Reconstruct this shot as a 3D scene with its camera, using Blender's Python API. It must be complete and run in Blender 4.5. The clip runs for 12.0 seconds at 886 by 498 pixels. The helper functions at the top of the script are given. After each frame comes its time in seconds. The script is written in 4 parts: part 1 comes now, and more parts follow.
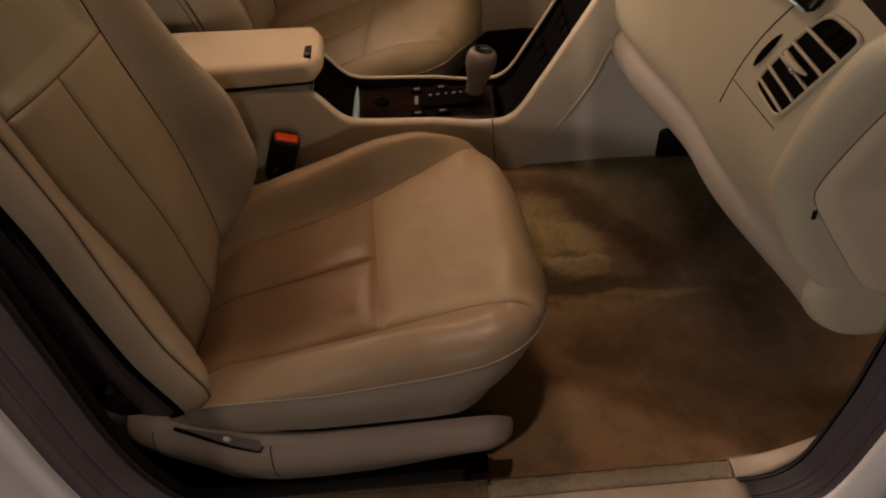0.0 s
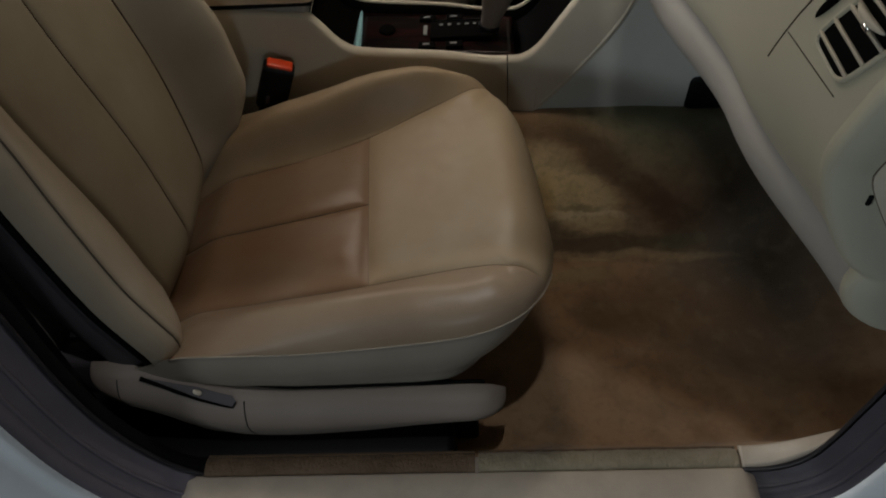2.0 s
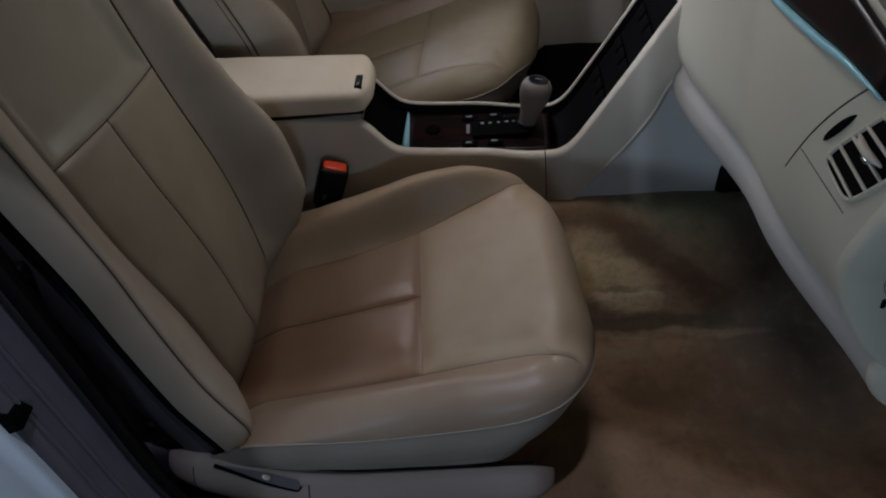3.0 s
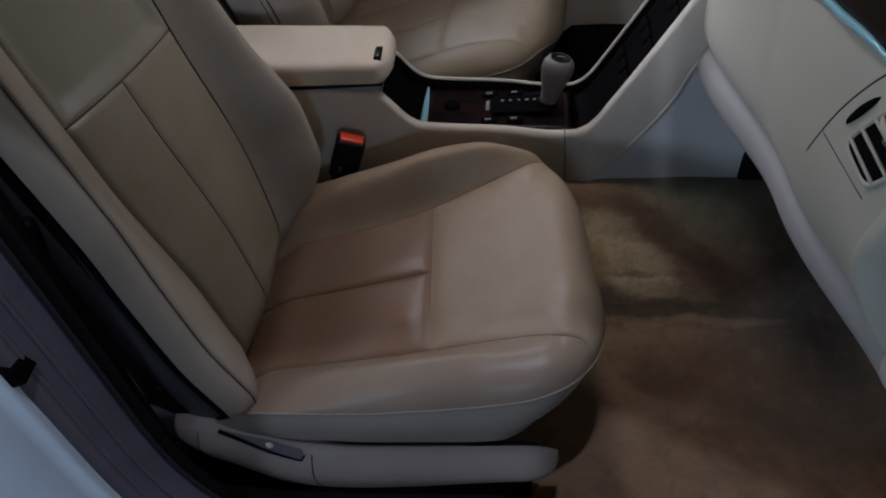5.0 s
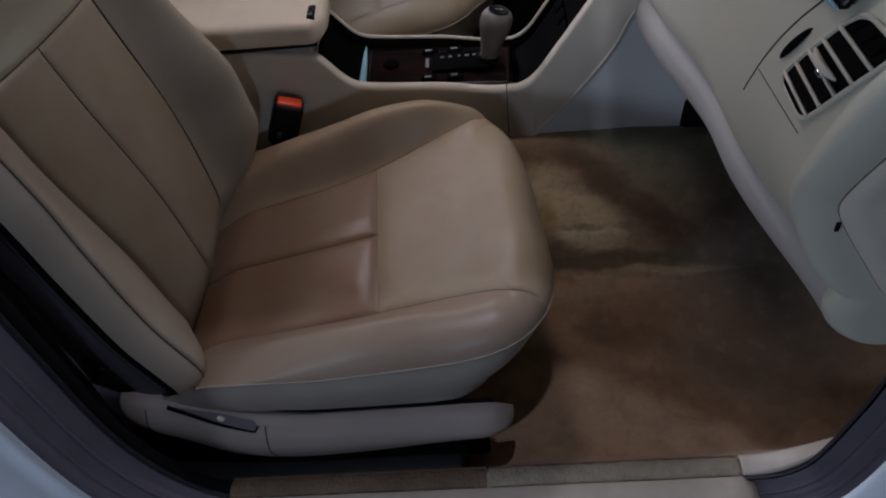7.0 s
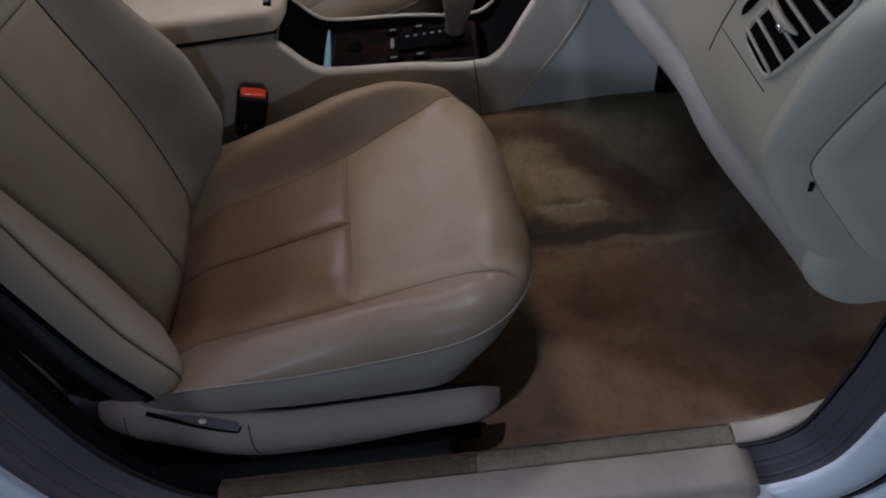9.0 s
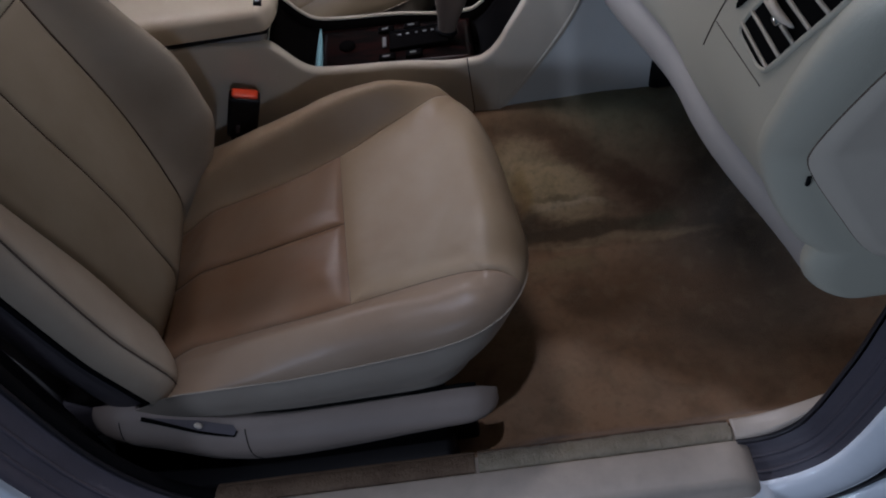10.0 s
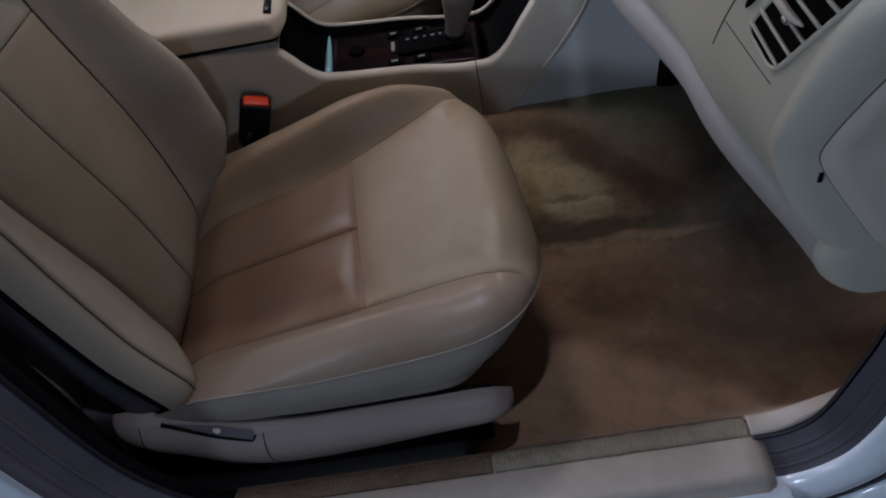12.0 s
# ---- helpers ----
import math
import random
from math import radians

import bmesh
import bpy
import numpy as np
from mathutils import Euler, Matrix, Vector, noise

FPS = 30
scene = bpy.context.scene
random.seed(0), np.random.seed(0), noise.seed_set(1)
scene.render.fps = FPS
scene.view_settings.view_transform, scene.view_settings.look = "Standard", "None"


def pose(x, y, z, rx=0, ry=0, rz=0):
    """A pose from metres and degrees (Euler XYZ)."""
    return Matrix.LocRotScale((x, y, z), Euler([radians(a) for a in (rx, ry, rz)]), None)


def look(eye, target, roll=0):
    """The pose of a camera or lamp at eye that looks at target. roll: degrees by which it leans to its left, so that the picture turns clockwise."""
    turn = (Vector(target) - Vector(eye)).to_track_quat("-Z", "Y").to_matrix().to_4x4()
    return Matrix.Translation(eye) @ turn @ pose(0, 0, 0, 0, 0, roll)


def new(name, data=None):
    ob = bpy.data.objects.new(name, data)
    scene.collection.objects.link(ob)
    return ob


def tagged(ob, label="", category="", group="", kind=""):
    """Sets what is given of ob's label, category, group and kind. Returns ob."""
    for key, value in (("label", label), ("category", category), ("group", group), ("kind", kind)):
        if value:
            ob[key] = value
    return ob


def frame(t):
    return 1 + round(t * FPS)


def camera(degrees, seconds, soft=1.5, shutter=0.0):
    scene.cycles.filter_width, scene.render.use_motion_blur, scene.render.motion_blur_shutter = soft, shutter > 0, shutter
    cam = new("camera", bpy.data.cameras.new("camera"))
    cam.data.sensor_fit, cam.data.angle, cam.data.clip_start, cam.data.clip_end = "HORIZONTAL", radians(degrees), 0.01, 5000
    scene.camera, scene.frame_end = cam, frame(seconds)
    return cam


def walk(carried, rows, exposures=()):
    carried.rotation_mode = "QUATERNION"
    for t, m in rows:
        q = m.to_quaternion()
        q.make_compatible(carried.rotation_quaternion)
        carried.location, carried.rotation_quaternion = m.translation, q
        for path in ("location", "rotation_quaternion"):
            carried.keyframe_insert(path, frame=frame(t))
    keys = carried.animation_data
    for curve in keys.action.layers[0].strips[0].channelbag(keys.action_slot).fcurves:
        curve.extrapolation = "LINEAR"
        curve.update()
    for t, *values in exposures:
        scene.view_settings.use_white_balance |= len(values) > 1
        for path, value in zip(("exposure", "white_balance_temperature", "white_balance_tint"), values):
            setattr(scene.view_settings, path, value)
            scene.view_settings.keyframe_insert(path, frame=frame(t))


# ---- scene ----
# ---- camera ----
LENS = 58.54
cam = camera(LENS, 12.0, soft=2.0)
PATH_ROWS = [
    (0, -0.0619, -0.5272, 1.1638, 2.291, -44.559, -6.987),
    (0.3, -0.0553, -0.4854, 1.1549, -3.001, -47.608, -4.634),
    (0.5, -0.0541, -0.4520, 1.0959, -3.417, -48.267, -3.972),
    (0.7, -0.0473, -0.4274, 1.1037, 1.207, -50.346, -5.262),
    (1, -0.0380, -0.4211, 1.0991, 4.236, -51.197, -5.746),
    (1.5, -0.0408, -0.4280, 1.1003, 4.791, -50.812, -5.211),
    (2, -0.0422, -0.4284, 1.1098, 4.455, -49.675, -5.200),
    (2.2, -0.0421, -0.4239, 1.1131, 5.363, -49.469, -5.938),
    (2.5, -0.0405, -0.4281, 1.1725, 8.843, -46.098, -10.066),
    (2.7, -0.0464, -0.4411, 1.2075, 7.702, -45.205, -9.345),
    (4.3, -0.0360, -0.4555, 1.1901, 10.346, -45.291, -7.707),
    (4.5, -0.0316, -0.4515, 1.1901, 10.761, -45.612, -8.541),
    (5, -0.0303, -0.4468, 1.1887, 10.638, -46.162, -8.816),
    (5.5, -0.0295, -0.4490, 1.1851, 10.571, -46.286, -8.855),
    (6, -0.0282, -0.4465, 1.1802, 10.361, -46.793, -9.058),
    (6.5, -0.0235, -0.4429, 1.1742, 8.971, -47.299, -9.278),
    (7, -0.0184, -0.4445, 1.1665, 6.487, -48.903, -8.706),
    (9, 0.0092, -0.4240, 1.1471, 6.432, -50.410, -12.434),
    (9.5, 0.0105, -0.4187, 1.1472, 7.338, -50.347, -13.475),
    (10, 0.0102, -0.4180, 1.1417, 6.056, -50.577, -12.957),
    (10.5, 0.0103, -0.4128, 1.1425, 7.073, -50.289, -14.340),
    (11, 0.0012, -0.4079, 1.1465, 9.245, -50.005, -14.531),
    (11.5, -0.0032, -0.4208, 1.1525, 9.501, -49.410, -16.448),
    (12, 0.0031, -0.4216, 1.1502, 6.819, -50.356, -14.637),
]
walk(cam, [(t, pose(x, y, z, 90 + p, 0, w) @ pose(0, 0, 0, 0, 0, r)) for t, x, y, z, w, p, r in PATH_ROWS],
     exposures=[(0.0, -0.08, 11200, 34), (0.6, -0.08, 10000, 25), (1.5, -0.15, 7600, 5), (2.2, -0.15, 6400, 8), (2.7, -0.15, 5750, 11),
                (4.3, -0.02, 5350, 14), (7.0, -0.02, 5550, 18), (9.0, -0.02, 5500, 18), (12.0, 0.0, 5450, 17)])

# ---- world and light ----
world = bpy.data.worlds.new("garage_air")
scene.world = world
world.use_nodes = True
world.node_tree.nodes["Background"].inputs[0].default_value = (0.75, 0.85, 1.0, 1)
world.node_tree.nodes["Background"].inputs[1].default_value = 0.006


def lamp(name, eye, target, power, sx, sy, colour):
    data = bpy.data.lights.new(name, "AREA")
    data.shape, data.size, data.size_y, data.energy, data.color = "RECTANGLE", sx, sy, power, colour
    ob = new(name, data)
    ob.matrix_world = look(eye, target)
    return ob


lamp("dome_lamp", (-0.06, 0.70, 1.125), (-0.06, 0.45, 0.2), 2.0, 0.12, 0.08, (1.0, 0.89, 0.79))
lamp("rear_dome_lamp", (-0.70, 0.95, 1.125), (-0.2, 0.5, 0.3), 2.3, 0.26, 0.16, (1.0, 0.91, 0.82))
lamp("ceiling_lamp_near", (0.0, -0.20, 2.30), (0.15, 0.1, 0.0), 7.5, 0.04, 0.04, (0.95, 0.96, 1.0))
# Fill added outside the door to light the kick panel and skirt.
lamp("low_fill_outside", (0.08, -2.30, 1.00), (0.1, 0.4, 0.35), 4.0, 0.30, 0.20, (0.78, 0.90, 1.0))
# Cool light added from the rear left, past the centre pillar; source unseen.
lamp("cool_side_fill", (-2.3, -1.9, 1.25), (0.1, 0.3, 0.3), 18, 0.32, 0.5, (0.80, 0.90, 1.0))
# Unseen fill added beyond the driver's side to brighten console and dashboard.
lamp("far_side_fill", (-1.95, 3.1, 2.25), (-0.2, 0.4, 0.3), 40, 0.7, 0.4, (0.95, 0.96, 1.0))


# ---- materials ----
def material(name, colour, rough=0.5, metal=0.0, grain=0.0, grain_scale=400.0, patch=0.0, patch_scale=6.0,
             patch_colour=None, coat=0.0, spec=0.5, sheen=0.0):
    m = bpy.data.materials.new(name)
    m.use_nodes = True
    nt = m.node_tree
    b = nt.nodes["Principled BSDF"]
    b.inputs["Roughness"].default_value = rough
    b.inputs["Metallic"].default_value = metal
    b.inputs["Coat Weight"].default_value = coat
    b.inputs["Coat Roughness"].default_value = 0.08
    b.inputs["Specular IOR Level"].default_value = spec
    b.inputs["Sheen Weight"].default_value = sheen
    b.inputs["Base Color"].default_value = (*colour, 1)
    tc = nt.nodes.new("ShaderNodeTexCoord")
    if patch:
        n1 = nt.nodes.new("ShaderNodeTexNoise")
        n1.inputs["Scale"].default_value = patch_scale
        n1.inputs["Detail"].default_value = 6
        n1.inputs["Roughness"].default_value = 0.6
        nt.links.new(tc.outputs["Object"], n1.inputs["Vector"])
        ramp = nt.nodes.new("ShaderNodeValToRGB")
        ramp.color_ramp.elements[0].position, ramp.color_ramp.elements[1].position = 0.38, 0.66
        other = patch_colour or tuple(c * 0.72 for c in colour)
        ramp.color_ramp.elements[0].color = (*colour, 1)
        ramp.color_ramp.elements[1].color = (*[c + (o - c) * patch for c, o in zip(colour, other)], 1)
        nt.links.new(n1.outputs["Fac"], ramp.inputs["Fac"])
        nt.links.new(ramp.outputs["Color"], b.inputs["Base Color"])
        mr = nt.nodes.new("ShaderNodeMapRange")
        mr.inputs["To Min"].default_value, mr.inputs["To Max"].default_value = rough - 0.03, rough + 0.04
        nt.links.new(n1.outputs["Fac"], mr.inputs["Value"])
        nt.links.new(mr.outputs["Result"], b.inputs["Roughness"])
    if grain:
        n2 = nt.nodes.new("ShaderNodeTexNoise")
        n2.inputs["Scale"].default_value = grain_scale
        n2.inputs["Detail"].default_value = 4
        nt.links.new(tc.outputs["Object"], n2.inputs["Vector"])
        bump = nt.nodes.new("ShaderNodeBump")
        bump.inputs["Strength"].default_value = grain
        bump.inputs["Distance"].default_value = 0.002
        nt.links.new(n2.outputs["Fac"], bump.inputs["Height"])
        nt.links.new(bump.outputs["Normal"], b.inputs["Normal"])
    return m


def leather_material(name, colour, worn, rough=0.41):
    """Grained leather with pebbled relief, soft creases and worn, browner patches."""
    m = material(name, colour, rough=rough, patch=0.75, patch_scale=4.5, patch_colour=worn, spec=0.38)
    nt = m.node_tree
    b = nt.nodes["Principled BSDF"]
    tc = nt.nodes.new("ShaderNodeTexCoord")
    v = nt.nodes.new("ShaderNodeTexVoronoi")
    v.inputs["Scale"].default_value = 520
    n = nt.nodes.new("ShaderNodeTexNoise")
    n.inputs["Scale"].default_value, n.inputs["Detail"].default_value = 14, 5
    nt.links.new(tc.outputs["Object"], v.inputs["Vector"])
    nt.links.new(tc.outputs["Object"], n.inputs["Vector"])
    b1 = nt.nodes.new("ShaderNodeBump")
    b1.inputs["Strength"].default_value, b1.inputs["Distance"].default_value = 0.10, 0.001
    b2 = nt.nodes.new("ShaderNodeBump")
    b2.inputs["Strength"].default_value, b2.inputs["Distance"].default_value = 0.08, 0.010
    nt.links.new(v.outputs["Distance"], b1.inputs["Height"])
    nt.links.new(n.outputs["Fac"], b2.inputs["Height"])
    nt.links.new(b2.outputs["Normal"], b1.inputs["Normal"])
    nt.links.new(b1.outputs["Normal"], b.inputs["Normal"])
    return m


def carpet_material():
    """Beige cut-pile carpet, badly stained: brown damp marks, greenish and pale patches, tufts; shade under the
    dashboard painted in.
    """
    m = bpy.data.materials.new("stained_carpet")
    m.use_nodes = True
    nt = m.node_tree
    b = nt.nodes["Principled BSDF"]
    b.inputs["Roughness"].default_value = 0.95
    b.inputs["Specular IOR Level"].default_value = 0.1
    b.inputs["Sheen Weight"].default_value = 0.15
    tc = nt.nodes.new("ShaderNodeTexCoord")

    def noise_fac(scale, lo, hi, detail=6, distort=0.0):
        n = nt.nodes.new("ShaderNodeTexNoise")
        n.inputs["Scale"].default_value, n.inputs["Detail"].default_value = scale, detail
        n.inputs["Distortion"].default_value = distort
        nt.links.new(tc.outputs["Object"], n.inputs["Vector"])
        r = nt.nodes.new("ShaderNodeMapRange")
        r.inputs["From Min"].default_value, r.inputs["From Max"].default_value = lo, hi
        nt.links.new(n.outputs["Fac"], r.inputs["Value"])
        return r.outputs["Result"]

    def spot(cx, cy, rx, ry, turn, soft):
        """An elongated patch round (cx, cy), with a ragged rim."""
        mp = nt.nodes.new("ShaderNodeMapping")
        mp.vector_type = "TEXTURE"
        mp.inputs["Location"].default_value = (cx, cy, 0)
        mp.inputs["Rotation"].default_value = (0, 0, radians(turn))
        mp.inputs["Scale"].default_value = (rx, ry, 10)
        wob = nt.nodes.new("ShaderNodeTexNoise")
        wob.inputs["Scale"].default_value, wob.inputs["Detail"].default_value = 5, 7
        wob.inputs["Roughness"].default_value = 0.62
        streak = nt.nodes.new("ShaderNodeMapping")
        streak.inputs["Rotation"].default_value = (0, 0, radians(14))
        streak.inputs["Scale"].default_value = (1.0, 3.2, 1.0)
        nt.links.new(tc.outputs["Object"], streak.inputs["Vector"])
        nt.links.new(streak.outputs["Vector"], wob.inputs["Vector"])
        sub = nt.nodes.new("ShaderNodeVectorMath")
        sub.operation = "MULTIPLY_ADD"
        sub.inputs[1].default_value, sub.inputs[2].default_value = (0.11, 0.056, 0), (-0.055, -0.028, 0)
        nt.links.new(wob.outputs["Color"], sub.inputs[0])
        add = nt.nodes.new("ShaderNodeVectorMath")
        nt.links.new(tc.outputs["Object"], add.inputs[0])
        nt.links.new(sub.outputs["Vector"], add.inputs[1])
        nt.links.new(add.outputs["Vector"], mp.inputs["Vector"])
        ln = nt.nodes.new("ShaderNodeVectorMath")
        ln.operation = "LENGTH"
        nt.links.new(mp.outputs["Vector"], ln.inputs[0])
        r = nt.nodes.new("ShaderNodeMapRange")
        r.interpolation_type = "SMOOTHSTEP"
        r.inputs["From Min"].default_value, r.inputs["From Max"].default_value = 1 + soft, 1 - soft
        nt.links.new(ln.outputs["Value"], r.inputs["Value"])
        return r.outputs["Result"]

    def mix(fac, a, colour, amount=1.0):
        x = nt.nodes.new("ShaderNodeMix")
        x.data_type = "RGBA"
        k = nt.nodes.new("ShaderNodeMath")
        k.operation = "MULTIPLY"
        k.inputs[1].default_value = amount
        nt.links.new(fac, k.inputs[0])
        nt.links.new(k.outputs[0], x.inputs["Factor"])
        if isinstance(a, tuple):
            x.inputs["A"].default_value = (*a, 1)
        else:
            nt.links.new(a, x.inputs["A"])
        x.inputs["B"].default_value = (*colour, 1)
        return x.outputs["Result"]

    c = mix(noise_fac(5, 0.38, 0.62), (0.28, 0.160, 0.086), (0.33, 0.21, 0.125))
    c = mix(noise_fac(9, 0.5, 0.7, distort=0.8), c, (0.085, 0.050, 0.028), 0.5)
    c = mix(spot(0.28, 0.625, 0.17, 0.060, -8, 0.6), c, (0.21, 0.225, 0.15), 0.85)
    c = mix(spot(0.07, 0.600, 0.075, 0.020, -8, 0.6), c, (0.19, 0.118, 0.062), 0.6)
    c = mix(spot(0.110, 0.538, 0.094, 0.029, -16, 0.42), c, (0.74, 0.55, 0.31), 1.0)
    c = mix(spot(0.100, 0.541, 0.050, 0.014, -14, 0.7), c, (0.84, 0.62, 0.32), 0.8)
    c = mix(spot(0.070, 0.532, 0.016, 0.020, 30, 0.6), c, (0.46, 0.27, 0.08), 0.6)
    c = mix(spot(0.158, 0.5145, 0.052, 0.0045, -3, 0.6), c, (0.84, 0.68, 0.44), 0.6)
    c = mix(spot(0.130, 0.5215, 0.045, 0.0030, -5, 0.6), c, (0.25, 0.17, 0.09), 0.6)
    c = mix(spot(0.082, 0.505, 0.022, 0.006, 6, 0.7), c, (0.13, 0.085, 0.048), 0.8)
    c = mix(spot(0.208, 0.553, 0.105, 0.016, -22, 0.6), c, (0.095, 0.058, 0.032), 0.62)
    c = mix(spot(0.285, 0.520, 0.055, 0.018, -16, 0.6), c, (0.105, 0.045, 0.022), 0.65)
    # Dark greenish stain, enlarged and deepened to paint the shade under the dashboard.
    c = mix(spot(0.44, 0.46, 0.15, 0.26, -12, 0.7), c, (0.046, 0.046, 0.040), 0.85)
    # Dark band at the slope's foot, then a pale line along the fold.
    c = mix(spot(0.15, 0.4895, 0.17, 0.010, -1, 0.6), c, (0.075, 0.055, 0.032), 0.85)
    c = mix(spot(0.29, 0.492, 0.045, 0.012, 0, 0.7), c, (0.085, 0.090, 0.058), 0.7)
    c = mix(spot(0.21, 0.4735, 0.15, 0.0045, -1, 0.8), c, (0.46, 0.35, 0.20), 0.5)
    c = mix(spot(0.13, 0.435, 0.06, 0.018, 0, 0.6), c, (0.30, 0.23, 0.12), 0.6)
    c = mix(spot(0.28, 0.36, 0.14, 0.060, -12, 0.7), c, (0.145, 0.080, 0.042), 0.7)
    c = mix(noise_fac(22, 0.48, 0.66, detail=7, distort=0.6), c, (0.085, 0.060, 0.036), 0.28)
    c = mix(noise_fac(34, 0.52, 0.70, detail=6), c, (0.33, 0.26, 0.16), 0.18)
    c = mix(noise_fac(90, 0.5, 0.72, detail=5), c, (0.09, 0.060, 0.034), 0.25)
    c = mix(noise_fac(600, 0.35, 0.65, detail=2), c, (0.26, 0.20, 0.13), 0.16)
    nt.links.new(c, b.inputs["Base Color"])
    h = nt.nodes.new("ShaderNodeTexNoise")
    h.inputs["Scale"].default_value, h.inputs["Detail"].default_value = 420, 4
    nt.links.new(tc.outputs["Object"], h.inputs["Vector"])
    bump = nt.nodes.new("ShaderNodeBump")
    bump.inputs["Strength"].default_value, bump.inputs["Distance"].default_value = 0.6, 0.004
    nt.links.new(h.outputs["Fac"], bump.inputs["Height"])
    nt.links.new(bump.outputs["Normal"], b.inputs["Normal"])
    return m


def wood_material():
    m = material("lacquered_burl", (0.030, 0.012, 0.008), rough=0.32, coat=0.0, spec=0.22)
    nt = m.node_tree
    b = nt.nodes["Principled BSDF"]
    tc = nt.nodes.new("ShaderNodeTexCoord")
    mp = nt.nodes.new("ShaderNodeMapping")
    mp.inputs["Scale"].default_value = (6, 30, 14)
    w = nt.nodes.new("ShaderNodeTexNoise")
    w.inputs["Scale"].default_value, w.inputs["Detail"].default_value, w.inputs["Distortion"].default_value = 2.2, 7, 1.4
    nt.links.new(tc.outputs["Object"], mp.inputs["Vector"])
    nt.links.new(mp.outputs["Vector"], w.inputs["Vector"])
    r = nt.nodes.new("ShaderNodeValToRGB")
    r.color_ramp.elements[0].position, r.color_ramp.elements[1].position = 0.42, 0.68
    r.color_ramp.elements[0].color = (0.003, 0.002, 0.002, 1)
    r.color_ramp.elements[1].color = (0.020, 0.005, 0.004, 1)
    nt.links.new(w.outputs["Fac"], r.inputs["Fac"])
    nt.links.new(r.outputs["Color"], b.inputs["Base Color"])
    return m


M_LEATHER = leather_material("beige_leather", (0.355, 0.272, 0.180), (0.29, 0.190, 0.108), 0.42)
# Worn and browned; darkened further to paint the shade at the cushion's rear.
M_WORN = leather_material("worn_tan_leather", (0.240, 0.165, 0.110), (0.215, 0.105, 0.048), 0.32)
# Darker copy of the beige leather: shade on the backrest is put into it.
M_SHADE = leather_material("shaded_beige_leather", (0.29, 0.245, 0.180), (0.205, 0.165, 0.11))
M_THREAD = material("seam_thread", (0.07, 0.05, 0.036), 0.8, grain=0.3, grain_scale=900)
M_SEAM = material("brown_seam_thread", (0.15, 0.11, 0.078), 0.8, grain=0.3, grain_scale=900)
# Seat leather greyed for the skirt: cool side light is put into the colour.
M_SKIRT = leather_material("cool_lit_skirt_leather", (0.275, 0.242, 0.20), (0.22, 0.185, 0.148), 0.42)
M_UPPER = leather_material("olive_grey_leather", (0.27, 0.25, 0.188), (0.21, 0.185, 0.13), 0.45)
M_DRIVER = leather_material("olive_brown_leather", (0.29, 0.232, 0.150), (0.22, 0.165, 0.10), 0.52)
M_PIPING = material("piping_leather", (0.34, 0.285, 0.22), 0.5, grain=0.2, grain_scale=700)
M_PLASTIC = material("beige_plastic", (0.61, 0.545, 0.44), 0.52, grain=0.22, grain_scale=900, patch=0.35, patch_scale=5)
M_PLASTIC_PALE = material("pale_beige_plastic", (0.58, 0.52, 0.42), 0.5, grain=0.2, grain_scale=900, patch=0.3, patch_scale=7)
M_PLASTIC_GREY = material("grey_plastic", (0.33, 0.32, 0.31), 0.5, grain=0.25, grain_scale=900, patch=0.4, patch_scale=6)
# Base colour kept pale and cool to carry the door light on the kick panel.
M_KICK = material("cool_lit_kick_plastic", (0.55, 0.56, 0.53), 0.55, grain=0.3, grain_scale=700, patch=0.4, patch_scale=5)
M_DASH = material("dashboard_vinyl", (0.52, 0.50, 0.395), 0.52, grain=0.3, grain_scale=800, patch=0.4, patch_scale=3.5, patch_colour=(0.48, 0.455, 0.355))
M_TREAD = material("scuffed_tread_plastic", (0.47, 0.40, 0.325), 0.45, grain=0.2, grain_scale=500, patch=0.5, patch_scale=22)
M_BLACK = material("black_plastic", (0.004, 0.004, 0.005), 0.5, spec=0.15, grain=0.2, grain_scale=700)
M_BLACK_GLOSS = material("black_gloss_plastic", (0.006, 0.006, 0.008), 0.22, spec=0.35)
M_WEB = material("black_belt_webbing", (0.005, 0.005, 0.006), 0.85, spec=0.1, grain=0.5, grain_scale=500)
M_RUBBER = material("grey_rubber_seal", (0.070, 0.062, 0.076), 0.55, grain=0.3, grain_scale=300, patch=0.5, patch_scale=12)
M_RED = material("red_button_plastic", (0.72, 0.06, 0.012), 0.35)
M_CHROME = material("chrome", (0.75, 0.78, 0.80), 0.12, metal=1.0, patch=0.2, patch_scale=40)
M_PAINT = material("silver_paint", (0.84, 0.88, 0.92), 0.30, metal=0.0, coat=0.9, grain=0.03, grain_scale=2500, patch=0.25, patch_scale=15)
M_PRINT = material("pale_print", (0.20, 0.20, 0.20), 0.5)
# Near black: the deep shade of floors and hidden walls is put into the colour.
M_SHADE_FILL = material("near_black_shade_fill", (0.006, 0.006, 0.007), 0.95, spec=0.1, grain=0.4, grain_scale=400, patch=0.4, patch_scale=8)
M_LINING = material("headliner_fabric", (0.45, 0.42, 0.36), 0.95, grain=0.4, grain_scale=500, patch=0.3, patch_scale=6)
M_WALL = material("garage_plaster", (0.06, 0.062, 0.066), 0.9, grain=0.3, grain_scale=60, patch=0.4, patch_scale=2)
M_CONCRETE = material("concrete", (0.10, 0.10, 0.10), 0.85, grain=0.4, grain_scale=80, patch=0.5, patch_scale=3)
M_VOID = material("unlit_recess", (0.004, 0.004, 0.004), 1.0, spec=0.05)
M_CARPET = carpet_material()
M_WOOD = wood_material()


